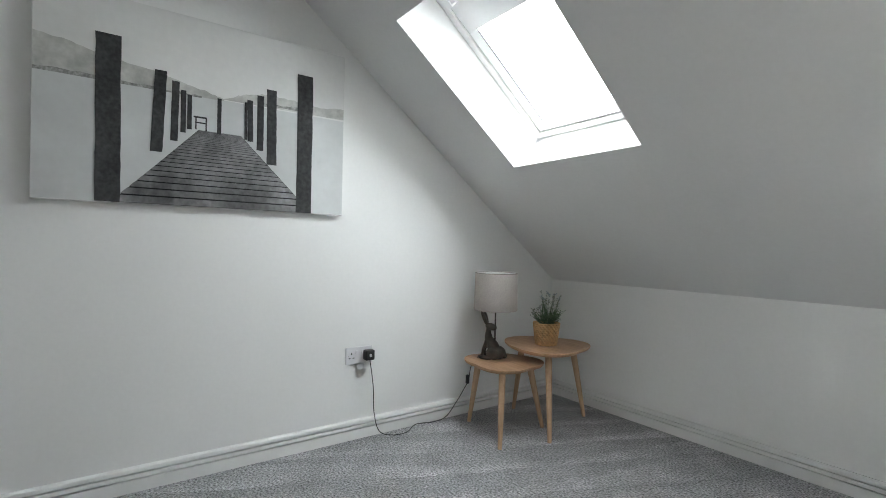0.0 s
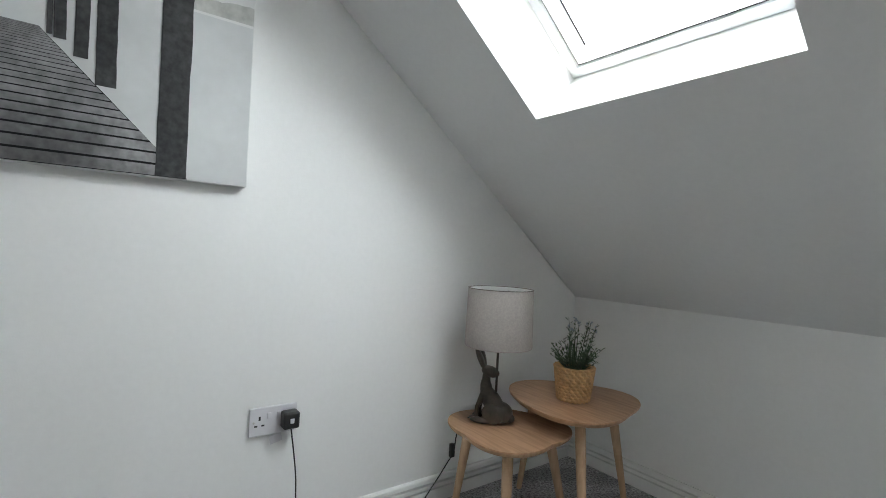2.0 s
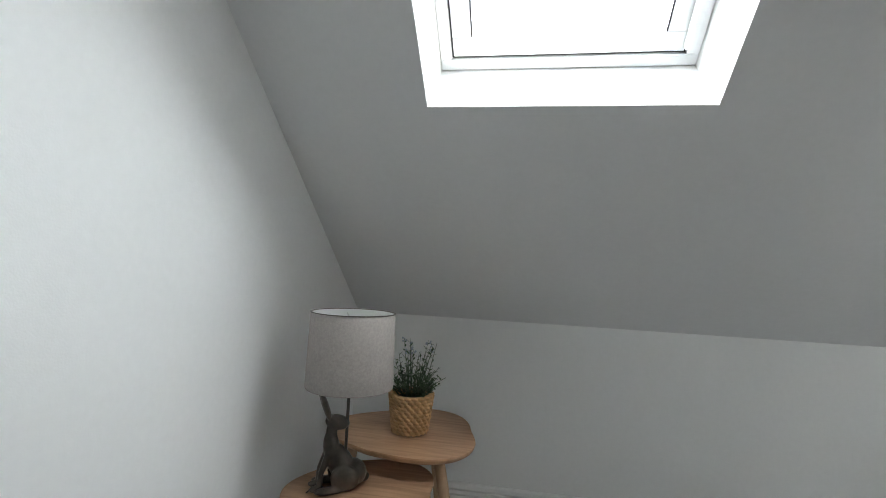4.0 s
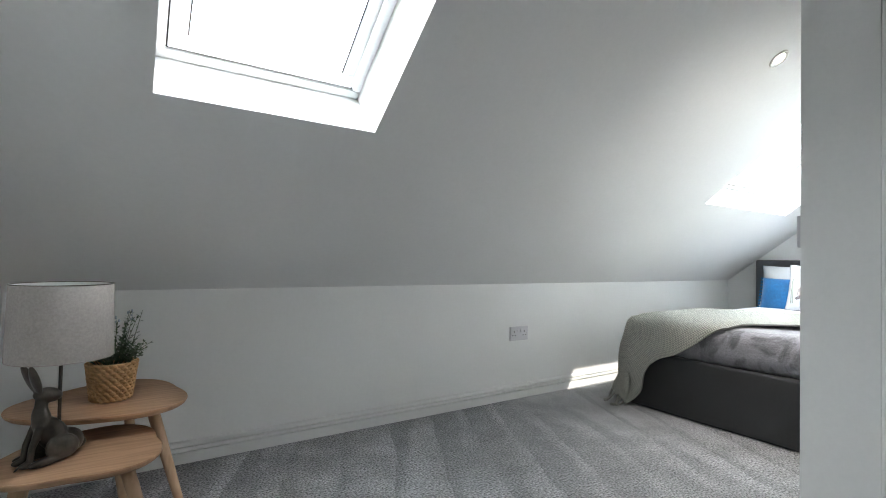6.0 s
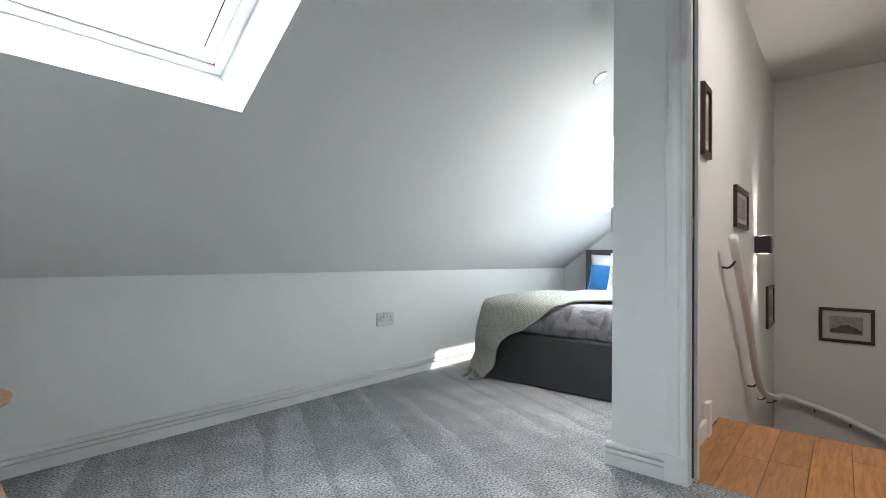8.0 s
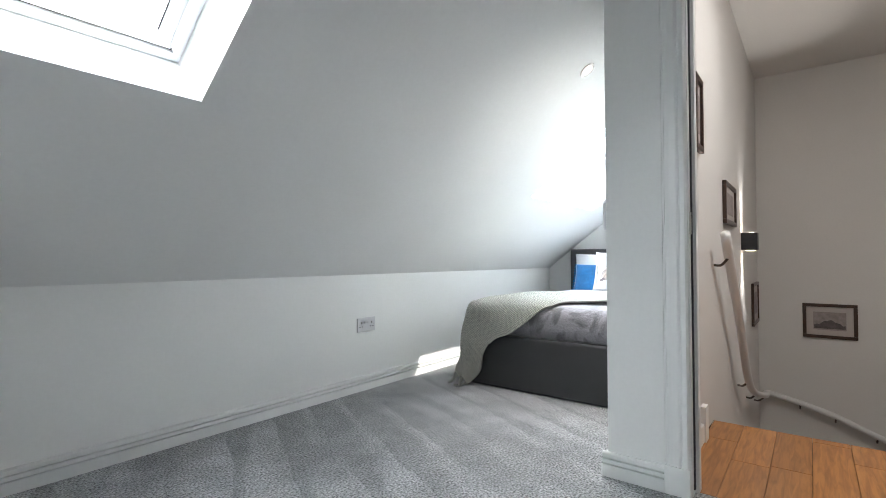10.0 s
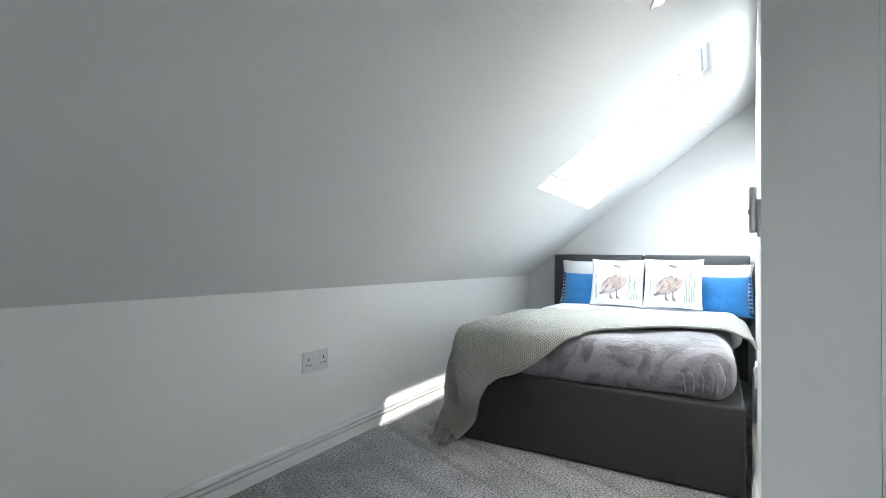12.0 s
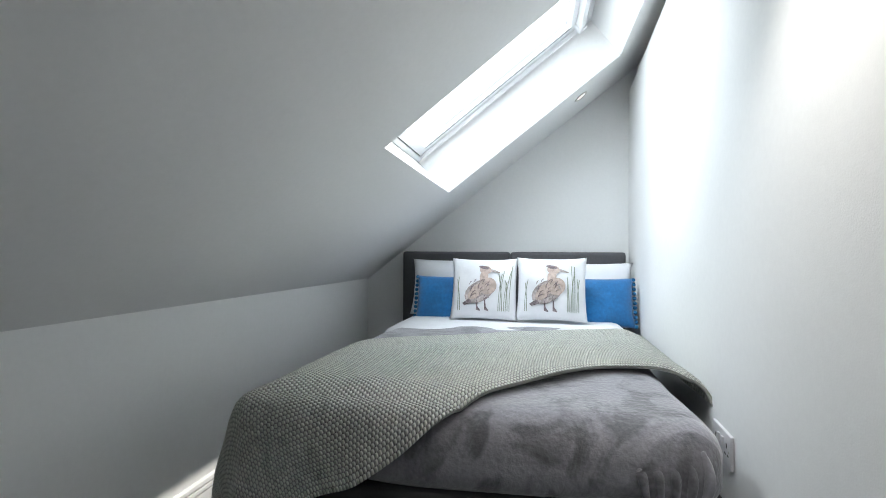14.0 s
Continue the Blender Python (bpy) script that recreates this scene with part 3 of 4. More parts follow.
# ---- nest of tables ----
def rounded_triangle(r, corners, n=90, power=0.20):
    """An outline with three soft corners at the given angles."""
    pts = []
    for i in range(n):
        a = 2 * math.pi * i / n
        d = min(abs((a - c + math.pi) % (2 * math.pi) - math.pi) for c in corners)
        pts.append((r * (1 + power * math.cos(d * 1.5) ** 2 - power * 0.45) * math.cos(a), r * (1 + power * math.cos(d * 1.5) ** 2 - power * 0.45) * math.sin(a)))
    return pts


def side_table(centre, top_z, r, feet, label):
    t = thing("side_table", label, "side table", "nest of tables", (centre[0], centre[1], 0))
    corners = [math.atan2(f[1] - centre[1], f[0] - centre[0]) for f in feet]
    out = rounded_triangle(r, corners)
    th = 0.018
    bm = bmesh.new()
    rings = []
    for k, z in ((0.955, top_z - th), (0.985, top_z - th + 0.006), (1.0, top_z - 0.004), (0.994, top_z)):
        rings.append([bm.verts.new((x * k, y * k, z)) for x, y in out])
    for a, b in zip(rings, rings[1:]):
        for i in range(len(out)):
            j = (i + 1) % len(out)
            bm.faces.new((a[i], a[j], b[j], b[i]))
    bm.faces.new(rings[0][::-1])
    bm.faces.new(rings[-1])
    part("tabletop", bm, M_OAK, t)
    for f, a in zip(feet, corners):
        top = Vector((math.cos(a) * r * 0.72, math.sin(a) * r * 0.72, top_z - th))
        foot = Vector((f[0] - centre[0], f[1] - centre[1], 0.0))
        pts = [foot, foot.lerp(top, 0.02), foot.lerp(top, 0.5), foot.lerp(top, 0.8), top]
        part("leg", tube(pts, [0.0095, 0.0105, 0.0145, 0.017, 0.0175], 16), M_OAKLEG, t, "", True)
    return t


side_table((0.335, -0.424), 0.420, 0.230, [(0.568, -0.640), (0.420, -0.190), (0.11, -0.440)], "taller oak side table with a rounded triangular top")
side_table((0.290, -0.696), 0.352, 0.192, [(0.490, -0.895), (0.130, -0.792), (0.405, -0.515)], "shorter oak side table nested under the taller one")


# ---- hare lamp ----
def hare_lamp():
    x, y, z = 0.222, -0.718, 0.352
    t = thing("table_lamp", "bronze hare table lamp with a taupe linen drum shade", "lamp", at=(x, y, z))
    bm = bmesh.new()
    # facing along local x
    ellipsoid((-0.006, 0, 0.066), (0.034, 0.032, 0.060), (0, 30, 0), bm)
    ellipsoid((-0.036, 0, 0.038), (0.042, 0.037, 0.037), (0, 0, 0), bm)
    ellipsoid((0.020, 0, 0.108), (0.022, 0.021, 0.050), (0, 8, 0), bm)
    ellipsoid((0.022, 0, 0.146), (0.015, 0.014, 0.034), (0, 4, 0), bm)
    ellipsoid((0.008, 0, 0.176), (0.034, 0.020, 0.020), (0, -12, 0), bm)
    for s in (-1, 1):
        ellipsoid((0.043, s * 0.014, 0.222), (0.009, 0.018, 0.046), (s * -11, 20, 0), bm, 16)
        ellipsoid((-0.015, s * 0.030, 0.036), (0.040, 0.017, 0.034), (0, -14, 0), bm, 16)
        ellipsoid((0.022, s * 0.034, 0.010), (0.044, 0.013, 0.011), (0, 0, s * 6), bm, 16)
        tube([(0.026, s * 0.012, 0.100), (0.046, s * 0.016, 0.05), (0.050, s * 0.016, 0.012)], [0.012, 0.008, 0.008], 10, bm)
        ellipsoid((0.055, s * 0.017, 0.009), (0.021, 0.011, 0.009), (0, 0, 0), bm, 14)
    ellipsoid((-0.072, 0, 0.022), (0.016, 0.012, 0.013), (0, 30, 0), bm, 14)
    moved(bm, pose(0, 0, 0, 0, 0, -150) @ Matrix.Diagonal((0.98, 1.02, 0.97, 1)))
    body = part("hare_body", bm, M_BRONZE, t, "dark bronze seated hare", True)
    rm = body.modifiers.new("remesh", "REMESH")
    rm.mode, rm.voxel_size, rm.use_smooth_shade = "VOXEL", 0.0028, True
    smo = body.modifiers.new("smooth", "SMOOTH")
    smo.factor, smo.iterations = 0.5, 3
    part("stem", tube([(0.017, 0.004, 0.05), (0.017, 0.004, 0.30)], 0.0042, 12), M_BRONZE, t, "", True)
    r0, r1, za, zb = 0.115, 0.111, 0.264, 0.460
    sm = Matrix.Translation((0.017, 0.004, 0))
    part("shade", moved(lathe([(r0, za), (r0 + 0.001, za + 0.004), (r1 + 0.001, zb - 0.004), (r1, zb), (r1 - 0.003, zb), (r0 - 0.003, za)], 72, closed=True), sm), M_SHADE, t, "taupe linen drum shade", True)
    part("lining", moved(lathe([(r0 - 0.0035, za + 0.001), (r1 - 0.0035, zb - 0.001), (r1 - 0.0045, zb - 0.001), (r0 - 0.0045, za + 0.001)], 72, closed=True), sm), M_SHADEIN, t, "", True)
    part("rim", moved(lathe([(r1 - 0.002, zb - 0.0005), (r1 + 0.0015, zb - 0.0005), (r1 + 0.0015, zb + 0.0015), (r1 - 0.002, zb + 0.0015)], 72, closed=True), sm), M_BRASSDARK, t)
    for a in (0, 120, 240):
        c, s = math.cos(radians(a)), math.sin(radians(a))
        part("spoke", tube([(0.017, 0.004, zb - 0.03), (0.017 + c * (r1 - 0.005), 0.004 + s * (r1 - 0.005), zb - 0.012)], 0.0015, 8), M_STEEL, t)
    part("lampholder", tube([(0.017, 0.004, 0.29), (0.017, 0.004, 0.33)], 0.014, 16), M_BLACK, t)
    return t


hare_lamp()


def flex():
    t = thing("lamp_flex", "thin black lamp flex trailing from the plug over the carpet", "cable")
    pts = spline([(0.045, -1.353, 0.385), (0.05, -1.335, 0.25), (0.045, -1.325, 0.12), (0.055, -1.30, 0.03), (0.075, -1.24, 0.004), (0.085, -1.16, 0.004), (0.060, -1.10, 0.02),
                  (0.04, -1.04, 0.012), (0.045, -0.97, 0.006), (0.05, -0.89, 0.02), (0.06, -0.83, 0.09), (0.085, -0.80, 0.16), (0.11, -0.785, 0.22), (0.13, -0.785, 0.30), (0.165, -0.765, 0.357), (0.19, -0.745, 0.358)], 8)
    part("flex", tube(pts, 0.0022, 8), M_BLACK, t, "", True)
    part("inline_switch", box((0.098, -0.797, 0.20), (0.114, -0.780, 0.248), 0.004), M_BLACK, t, "small black inline switch")
    return t


flex()


# ---- potted plant ----
def plant_pot():
    x, y, z = 0.346, -0.434, 0.420
    t = thing("plant_basket", "woven rush basket holding a small green artificial plant", "plant", at=(x, y, z))
    t.scale = (1.06, 1.06, 1.06)
    rnd = random.Random(7)
    part("liner", lathe([(0.047, 0.001), (0.060, 0.115), (0.055, 0.115), (0.053, 0.09)], 40), M_BASKET, t, "", True)
    rows = 11
    for i in range(rows):
        zz = 0.007 + i * 0.0103
        r = 0.050 + 0.014 * (zz / 0.115)
        pts = []
        n = 120
        ph = (i % 2) * math.pi
        for k in range(n + 1):
            a = 2 * math.pi * k / n
            rr = r + 0.0030 * math.sin(20 * a + ph)
            pts.append((rr * math.cos(a), rr * math.sin(a), zz + 0.0028 * math.sin(20 * a + ph + 0.9)))
        part("weave", tube(pts, 0.0050, 6), M_BASKET, t, "", True)
    part("soil", lathe([(0.053, 0.088), (0.053, 0.098), (0.02, 0.102)], 24), M_SOIL, t)
    for i in range(54):
        a, tilt = rnd.uniform(0, 2 * math.pi), rnd.uniform(0.05, 1.25)
        h = rnd.uniform(0.06, 0.11) if tilt > 0.35 else rnd.uniform(0.11, 0.19)
        r0 = rnd.uniform(0, 0.038)
        p0 = Vector((math.cos(a) * r0, math.sin(a) * r0, 0.098))
        d = Vector((math.cos(a) * tilt, math.sin(a) * tilt, 1)).normalized()
        pts = [p0, p0 + d * h * 0.5, p0 + d * h + Vector((math.cos(a), math.sin(a), 0)) * 0.012 * tilt]
        bm = tube(pts, [0.0013, 0.0011, 0.0006], 5)
        for k in range(11):
            f = 0.25 + 0.75 * k / 11
            c = pts[0].lerp(pts[2], f)
            b = a + k * 2.4 + rnd.uniform(-0.4, 0.4)
            L, W = rnd.uniform(0.016, 0.028) * (1.15 - 0.5 * f), 0.0034
            u = Vector((math.cos(b), math.sin(b), rnd.uniform(0.2, 1.0))).normalized()
            s = u.cross(Vector((0, 0, 1))).normalized() * W
            q = [bm.verts.new(c), bm.verts.new(c + u * L * 0.5 + s + Vector((0, 0, 0.001))), bm.verts.new(c + u * L), bm.verts.new(c + u * L * 0.5 - s - Vector((0, 0, 0.001)))]
            bm.faces.new(q)
        part("sprig", bm, M_LEAF, t)
        if tilt < 0.35 and i % 2 == 0:
            bb = bmesh.new()
            for k in range(5):
                ellipsoid(pts[2] + Vector((rnd.uniform(-.007, .007), rnd.uniform(-.007, .007), rnd.uniform(-.012, .006))), (0.0032,) * 3, (0, 0, 0), bb, 8)
            part("flower", bb, M_BUD, t, "tiny pale blue buds")
    return t


plant_pot()


# ---- bed ----
BX0, BX1, BY0, BY1 = 3.07, 5.15, -0.395, -1.668
BT = 0.545


def soft_box(lo, hi, r, n=(40, 40, 10), puff=0.0, noisy=0.0, seed=0.0, ns=3.0):
    """A rounded, slightly uneven slab."""
    bm = bmesh.new()
    lo, hi = Vector(lo), Vector(hi)
    c, h = (lo + hi) / 2, (hi - lo) / 2
    bmesh.ops.create_cube(bm, size=2)
    bmesh.ops.subdivide_edges(bm, edges=list(bm.edges), cuts=n[0], use_grid_fill=True)
    for v in bm.verts:
        q = Vector((v.co.x * h.x, v.co.y * h.y, v.co.z * h.z))
        inner = Vector([max(-(h[i] - r), min(h[i] - r, q[i])) for i in range(3)])
        d = q - inner
        if d.length > 1e-6:
            q = inner + d.normalized() * r
        fx, fy = 1 - (q.x / h.x) ** 2, 1 - (q.y / h.y) ** 2
        if q.z > 0:
            q.z += puff * max(0, fx) ** 0.6 * max(0, fy) ** 0.6
        nn = noise.noise_vector(Vector((q.x * ns + seed, q.y * ns, q.z * ns)))
        v.co = c + q + nn * noisy
    return bm


def bed():
    t = thing("bed", "double ottoman bed with charcoal upholstered base and grey headboard", "bed", at=(0, 0, 0))
    part("base", box((BX0, BY1, 0.004), (BX1, BY0, 0.345), 0.018, 4), M_BEDFAB, t, "charcoal fabric bed base", True)
    part("mattress", box((BX0 + 0.06, BY1 + 0.07, 0.345), (BX1 - 0.02, BY0 - 0.08, 0.50), 0.03, 3), M_SHEET, t)
    for a, b in ((-1.782, -1.048), (-1.044, -0.300)):
        part("headboard_panel", box((5.145, a, 0.30), (5.225, b, 0.945), 0.022, 4), M_HEAD, t, "grey padded headboard panel", True)
    part("headboard_back", box((5.20, -1.77, 0.004), (5.245, -0.31, 0.93), 0.006), M_HEAD, t)
    return t


bed()
sheet = tagged(part("white_sheet", soft_box((4.28, BY1 - 0.035, 0.36), (5.12, BY0 - 0.03, BT + 0.002), 0.07, (36, 36, 8), 0.01, 0.006, 3.0), M_SHEET, None, "", True), "white cotton bedding turned back below the pillows", "bedding")
duvet = thing("fleece_duvet", "grey crushed plush duvet cover spread on the bed", "duvet")
part("cover", soft_box((BX0 + 0.005, BY1 + 0.03, 0.335), (4.52, BY0 - 0.055, BT), 0.085, (70, 70, 12), 0.012, 0.014, 1.0, 4.0), M_PLUSH, duvet, "", True)
for k in range(5):
    yy = BY1 + 0.09 + 0.035 * k
    part("fold", tube(spline([(BX0 + 0.012, yy, 0.50 - 0.01 * k), (BX0 + 0.004, yy - 0.012, 0.44), (BX0 + 0.006, yy - 0.006 * k, 0.375)], 6), [0.004 + 0.009 * math.sin(math.pi * i / 12) for i in range(13)], 8), M_PLUSH, duvet, "", True)


# ---- knitted throw, draped over the bed and its foot corner ----
def drape(px, py):
    """From the cloth's unrolled plan to its place over the bed."""
    ex0, ey0, ey1 = BX0 + 0.03, BY0 - 0.085, BY1 - 0.005
    cx, cy = max(px, ex0), min(max(py, ey1), ey0)
    dx, dy = px - cx, py - cy
    over = math.hypot(dx, dy)
    top = BT + 0.036
    edge = 0.09
    if over < 1e-6:
        dist = min(cx - ex0, ey0 - cy, cy - ey1)
        z = top - 0.03 * max(0.0, 1 - dist / 0.10) ** 2
        return Vector((cx, cy, z))
    ux, uy = dx / over, dy / over
    a = min(over / edge, math.pi / 2)
    out = edge * math.sin(a) * 0.62
    z = top - 0.03 - edge * (1 - math.cos(a)) - max(0.0, over - edge * math.pi / 2)
    hang = max(0.0, 0.5 - z)
    out += (0.05 + 0.11 * max(0.0, uy)) * hang + 0.018 * math.sin(14 * (px * 1.3 - py)) * min(1, hang * 4)
    z = max(z, 0.012 + 0.02 * (over - 0.5 if over > 0.5 else 0))
    return Vector((cx + ux * out, cy + uy * out, z))


def throw():
    t = thing("knitted_throw", "cream chunky knitted throw draped across the bed foot", "throw blanket")
    front = spline([(3.46, -1.79, 0), (3.53, -1.62, 0), (3.53, -1.47, 0), (3.42, -1.30, 0), (3.22, -1.13, 0), (3.02, -0.97, 0), (2.88, -0.80, 0), (2.80, -0.64, 0), (2.60, -0.56, 0), (2.50, -0.48, 0)], 14)
    back = spline([(4.34, -1.79, 0), (4.28, -1.62, 0), (4.17, -1.35, 0), (4.06, -1.10, 0), (3.93, -0.85, 0), (3.80, -0.60, 0), (3.62, -0.40, 0), (3.42, -0.17, 0), (3.05, 0.06, 0), (2.66, -0.15, 0)], 14)
    nu, nv = len(front), 90
    bm = bmesh.new()
    uvl = bm.loops.layers.uv.new("UVMap")
    grid, length = [], 0.0
    for i, (f, b) in enumerate(zip(front, back)):
        row = []
        if i:
            length += ((f + b) / 2 - (front[i - 1] + back[i - 1]) / 2).length
        for j in range(nv + 1):
            k = j / nv
            q = f.lerp(b, k)
            p = drape(q.x, q.y)
            p.z += 0.006 * noise.noise(Vector((q.x * 5, q.y * 5, 1.7)))
            lip = min(1.0, min(k, 1 - k) * 30)
            p.z -= 0.008 * (1 - lip) if p.z > 0.3 else 0
            row.append((bm.verts.new(p), (length, k * (f - b).length)))
        grid.append(row)
    for i in range(nu - 1):
        for j in range(nv):
            q = (grid[i][j], grid[i + 1][j], grid[i + 1][j + 1], grid[i][j + 1])
            fc = bm.faces.new([v for v, _ in q])
            for lp, (_, uv) in zip(fc.loops, q):
                lp[uvl].uv = uv
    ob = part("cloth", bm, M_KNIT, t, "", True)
    so = ob.modifiers.new("thickness", "SOLIDIFY")
    so.thickness, so.offset = 0.010, 1.0
    rnd = random.Random(3)
    for px, py in ((2.52, -0.46), (2.56, -0.36), (2.62, -0.22), (2.70, -0.12), (2.85, -0.02)):
        p = drape(px, py)
        d = Vector((-0.05 - rnd.uniform(0, 0.05), rnd.uniform(-0.02, 0.07), 0))
        z0 = max(p.z, 0.02)
        pts = spline([Vector((p.x, p.y, z0 + 0.01)), Vector((p.x + d.x * 0.5, p.y + d.y * 0.5, max(0.012, z0 - 0.04))), Vector((p.x + d.x, p.y + d.y, max(0.010, z0 - 0.09)))], 5)
        part("tassel", tube(pts, [0.006, 0.007, 0.006, 0.006, 0.006, 0.006, 0.006, 0.007, 0.009, 0.010, 0.006][:len(pts)], 8), M_KNIT, t, "twisted cream tassel", True)
    return t


throw()


# ---- pillows and cushions ----
def cushion_mesh(w, h, d, n=26, corner=0.06, seed=0.0):
    """A stuffed square in the local y z plane, w by h, d thick."""
    bm = bmesh.new()
    sides = []
    for s in (1, -1):
        g = []
        for i in range(n + 1):
            row = []
            for j in range(n + 1):
                u, v = 2 * i / n - 1, 2 * j / n - 1
                pin = 1 - corner * (1 - abs(v) ** 2.5) * abs(u) ** 3
                pin2 = 1 - corner * (1 - abs(u) ** 2.5) * abs(v) ** 3
                th = (max(0, 1 - u * u) ** 0.45) * (max(0, 1 - v * v) ** 0.45)
                wr = 0.010 * noise.noise(Vector((u * 2.2 + seed, v * 2.2, s * 0.7 + seed)))
                row.append(bm.verts.new((s * (d / 2 * th + 0.001) - wr * th, u * w / 2 * pin, v * h / 2 * pin2)))
            g.append(row)
        sides.append(g)
    for g in sides:
        for i in range(n):
            for j in range(n):
                bm.faces.new((g[i][j], g[i + 1][j], g[i + 1][j + 1], g[i][j + 1]))
    bmesh.ops.remove_doubles(bm, verts=bm.verts, dist=0.0025)
    return bm


def cushion(name, label, cat, group, c, w, h, d, lean, yaw, material, seed):
    t = thing(name, label, cat, group, c)
    t.rotation_euler = Euler((0, radians(lean), radians(yaw)))
    part("cover", cushion_mesh(w, h, d, seed=seed), material, t, "", True)
    return t


cushion("pillow", "plump white cotton pillow leaning on the headboard", "pillow", "bed pillows", (4.985, -0.74, 0.715), 0.66, 0.37, 0.17, 14, 0, M_SHEET, 1.0)
cushion("pillow", "plump white cotton pillow leaning on the headboard", "pillow", "bed pillows", (4.985, -1.46, 0.705), 0.68, 0.36, 0.17, 14, 0, M_SHEET, 2.0)


def blue_cushion(c, yaw, seed):
    t = cushion("blue_cushion", "bright blue velvet cushion with a pompom fringe", "cushion", "blue cushions", c, 0.48, 0.29, 0.13, 16, yaw, M_BLUE, seed)
    for s in (-1, 1):
        bm = bmesh.new()
        for k in range(11):
            ellipsoid((0.0, s * 0.237, -0.135 + 0.027 * k), (0.011, 0.012, 0.011), (0, 0, 0), bm, 8)
        part("fringe", bm, M_POM, t, "row of small blue pompoms")
    return t


blue_cushion((4.80, -0.725, 0.655), 0, 3.0)
blue_cushion((4.79, -1.530, 0.655), 2, 4.0)


def duck_cushion(c, yaw, seed):
    w, h, d = 0.385, 0.365, 0.13
    t = cushion("duck_cushion", "white square cushion printed with a brown duck and reeds", "cushion", "duck cushions", c, w, h, d, 17, yaw, M_SHEET, seed)
    cover = t.children[0]
    verts = [v.co for v in cover.data.vertices if v.co.x < 0]

    def on(u, v, lift=0.0):
        near = sorted(verts, key=lambda q: (q.y - u) ** 2 + (q.z - v) ** 2)[:4]
        ws = [1 / (1e-5 + (q.y - u) ** 2 + (q.z - v) ** 2) for q in near]
        x = sum(q.x * k for q, k in zip(near, ws)) / sum(ws)
        return Vector((x - 0.0060 - lift, u, v))

    def blob(nm, pts, material, lift):
        bm = bmesh.new()
        cu, cv = sum(p[0] for p in pts) / len(pts), sum(p[1] for p in pts) / len(pts)
        rings = [[bm.verts.new(on(cu + (p[0] - cu) * k, cv + (p[1] - cv) * k, lift)) for p in pts] for k in (0.3, 0.65, 1.0)]
        mid = bm.verts.new(on(cu, cv, lift))
        n = len(pts)
        for i in range(n):
            bm.faces.new((mid, rings[0][i], rings[0][(i + 1) % n]))
            for a, b in zip(rings, rings[1:]):
                bm.faces.new((a[i], a[(i + 1) % n], b[(i + 1) % n], b[i]))
        return part(nm, bm, material, t, "", True)

    def oval(cu, cv, a, b, turn, n=18):
        c_, s_ = math.cos(radians(turn)), math.sin(radians(turn))
        return [(cu + a * math.cos(2 * math.pi * k / n) * c_ - b * math.sin(2 * math.pi * k / n) * s_, cv + a * math.cos(2 * math.pi * k / n) * s_ + b * math.sin(2 * math.pi * k / n) * c_) for k in range(n)]
    # seen from the foot of the bed the bird looks towards -y
    blob("duck_body", oval(0.020, -0.030, 0.090, 0.058, -30), M_DUCK, 0.0)
    blob("duck_breast", oval(-0.028, 0.000, 0.050, 0.046, -50), M_DUCKP, 0.0006)
    blob("duck_wing", oval(0.036, -0.028, 0.062, 0.030, -46), M_DUCKP, 0.0012)
    blob("duck_tail", [(0.072, -0.068), (0.116, -0.096), (0.104, -0.108), (0.062, -0.094)], M_DUCKD, 0.0008)
    blob("duck_neck", oval(-0.004, 0.052, 0.024, 0.040, 8), M_DUCKP, 0.0010)
    blob("duck_head", oval(-0.012, 0.094, 0.034, 0.026, 10), M_DUCKP, 0.0014)
    blob("duck_crown", oval(-0.004, 0.109, 0.032, 0.010, 14), M_DUCKD, 0.0018)
    blob("duck_bill", [(-0.040, 0.102), (-0.092, 0.084), (-0.092, 0.077), (-0.040, 0.086)], M_DUCK, 0.0016)
    for u in (-0.012, 0.034):
        blob("duck_leg", [(u - 0.003, -0.078), (u + 0.003, -0.078), (u + 0.003, -0.132), (u - 0.020, -0.138), (u - 0.020, -0.132), (u - 0.003, -0.127)], M_DUCKD, 0.0004)
    # feather strokes across wing, breast and back
    ink = random.Random(21)
    for k in range(26):
        u0, v0 = ink.uniform(-0.050, 0.082), ink.uniform(-0.075, 0.030)
        if ((u0 - 0.018) / 0.085) ** 2 + ((v0 + 0.024) / 0.060) ** 2 > 1:
            continue
        a, L = radians(ink.uniform(-75, -25)), ink.uniform(0.016, 0.040)
        pts = [on(u0 + math.cos(a) * L * (q / 4 - 0.5), v0 + math.sin(a) * L * (q / 4 - 0.5) + 0.006 * math.sin(math.pi * q / 4), 0.0022) for q in range(5)]
        part("feather_line", tube(pts, [0.0008, 0.0018, 0.0022, 0.0018, 0.0008], 4), M_DUCKD, t)
    rnd = random.Random(int(seed * 10))
    for k in range(9):
        side = -1 if k < 7 else 1
        u0 = (-0.085 - 0.010 * k) if side < 0 else 0.13 + 0.012 * (k - 7)
        top, bend = rnd.uniform(0.02, 0.13), rnd.uniform(-0.035, 0.02)
        pts = [on(u0 + bend * (i / 8) ** 2, -0.135 + (top + 0.135) * i / 8, 0.0006) for i in range(9)]
        part("reed", tube(pts, 0.0018, 4), M_REED, t)
    return t


duck_cushion((4.665, -0.925, 0.730), 0, 5.0)
duck_cushion((4.645, -1.300, 0.737), -3, 6.0)


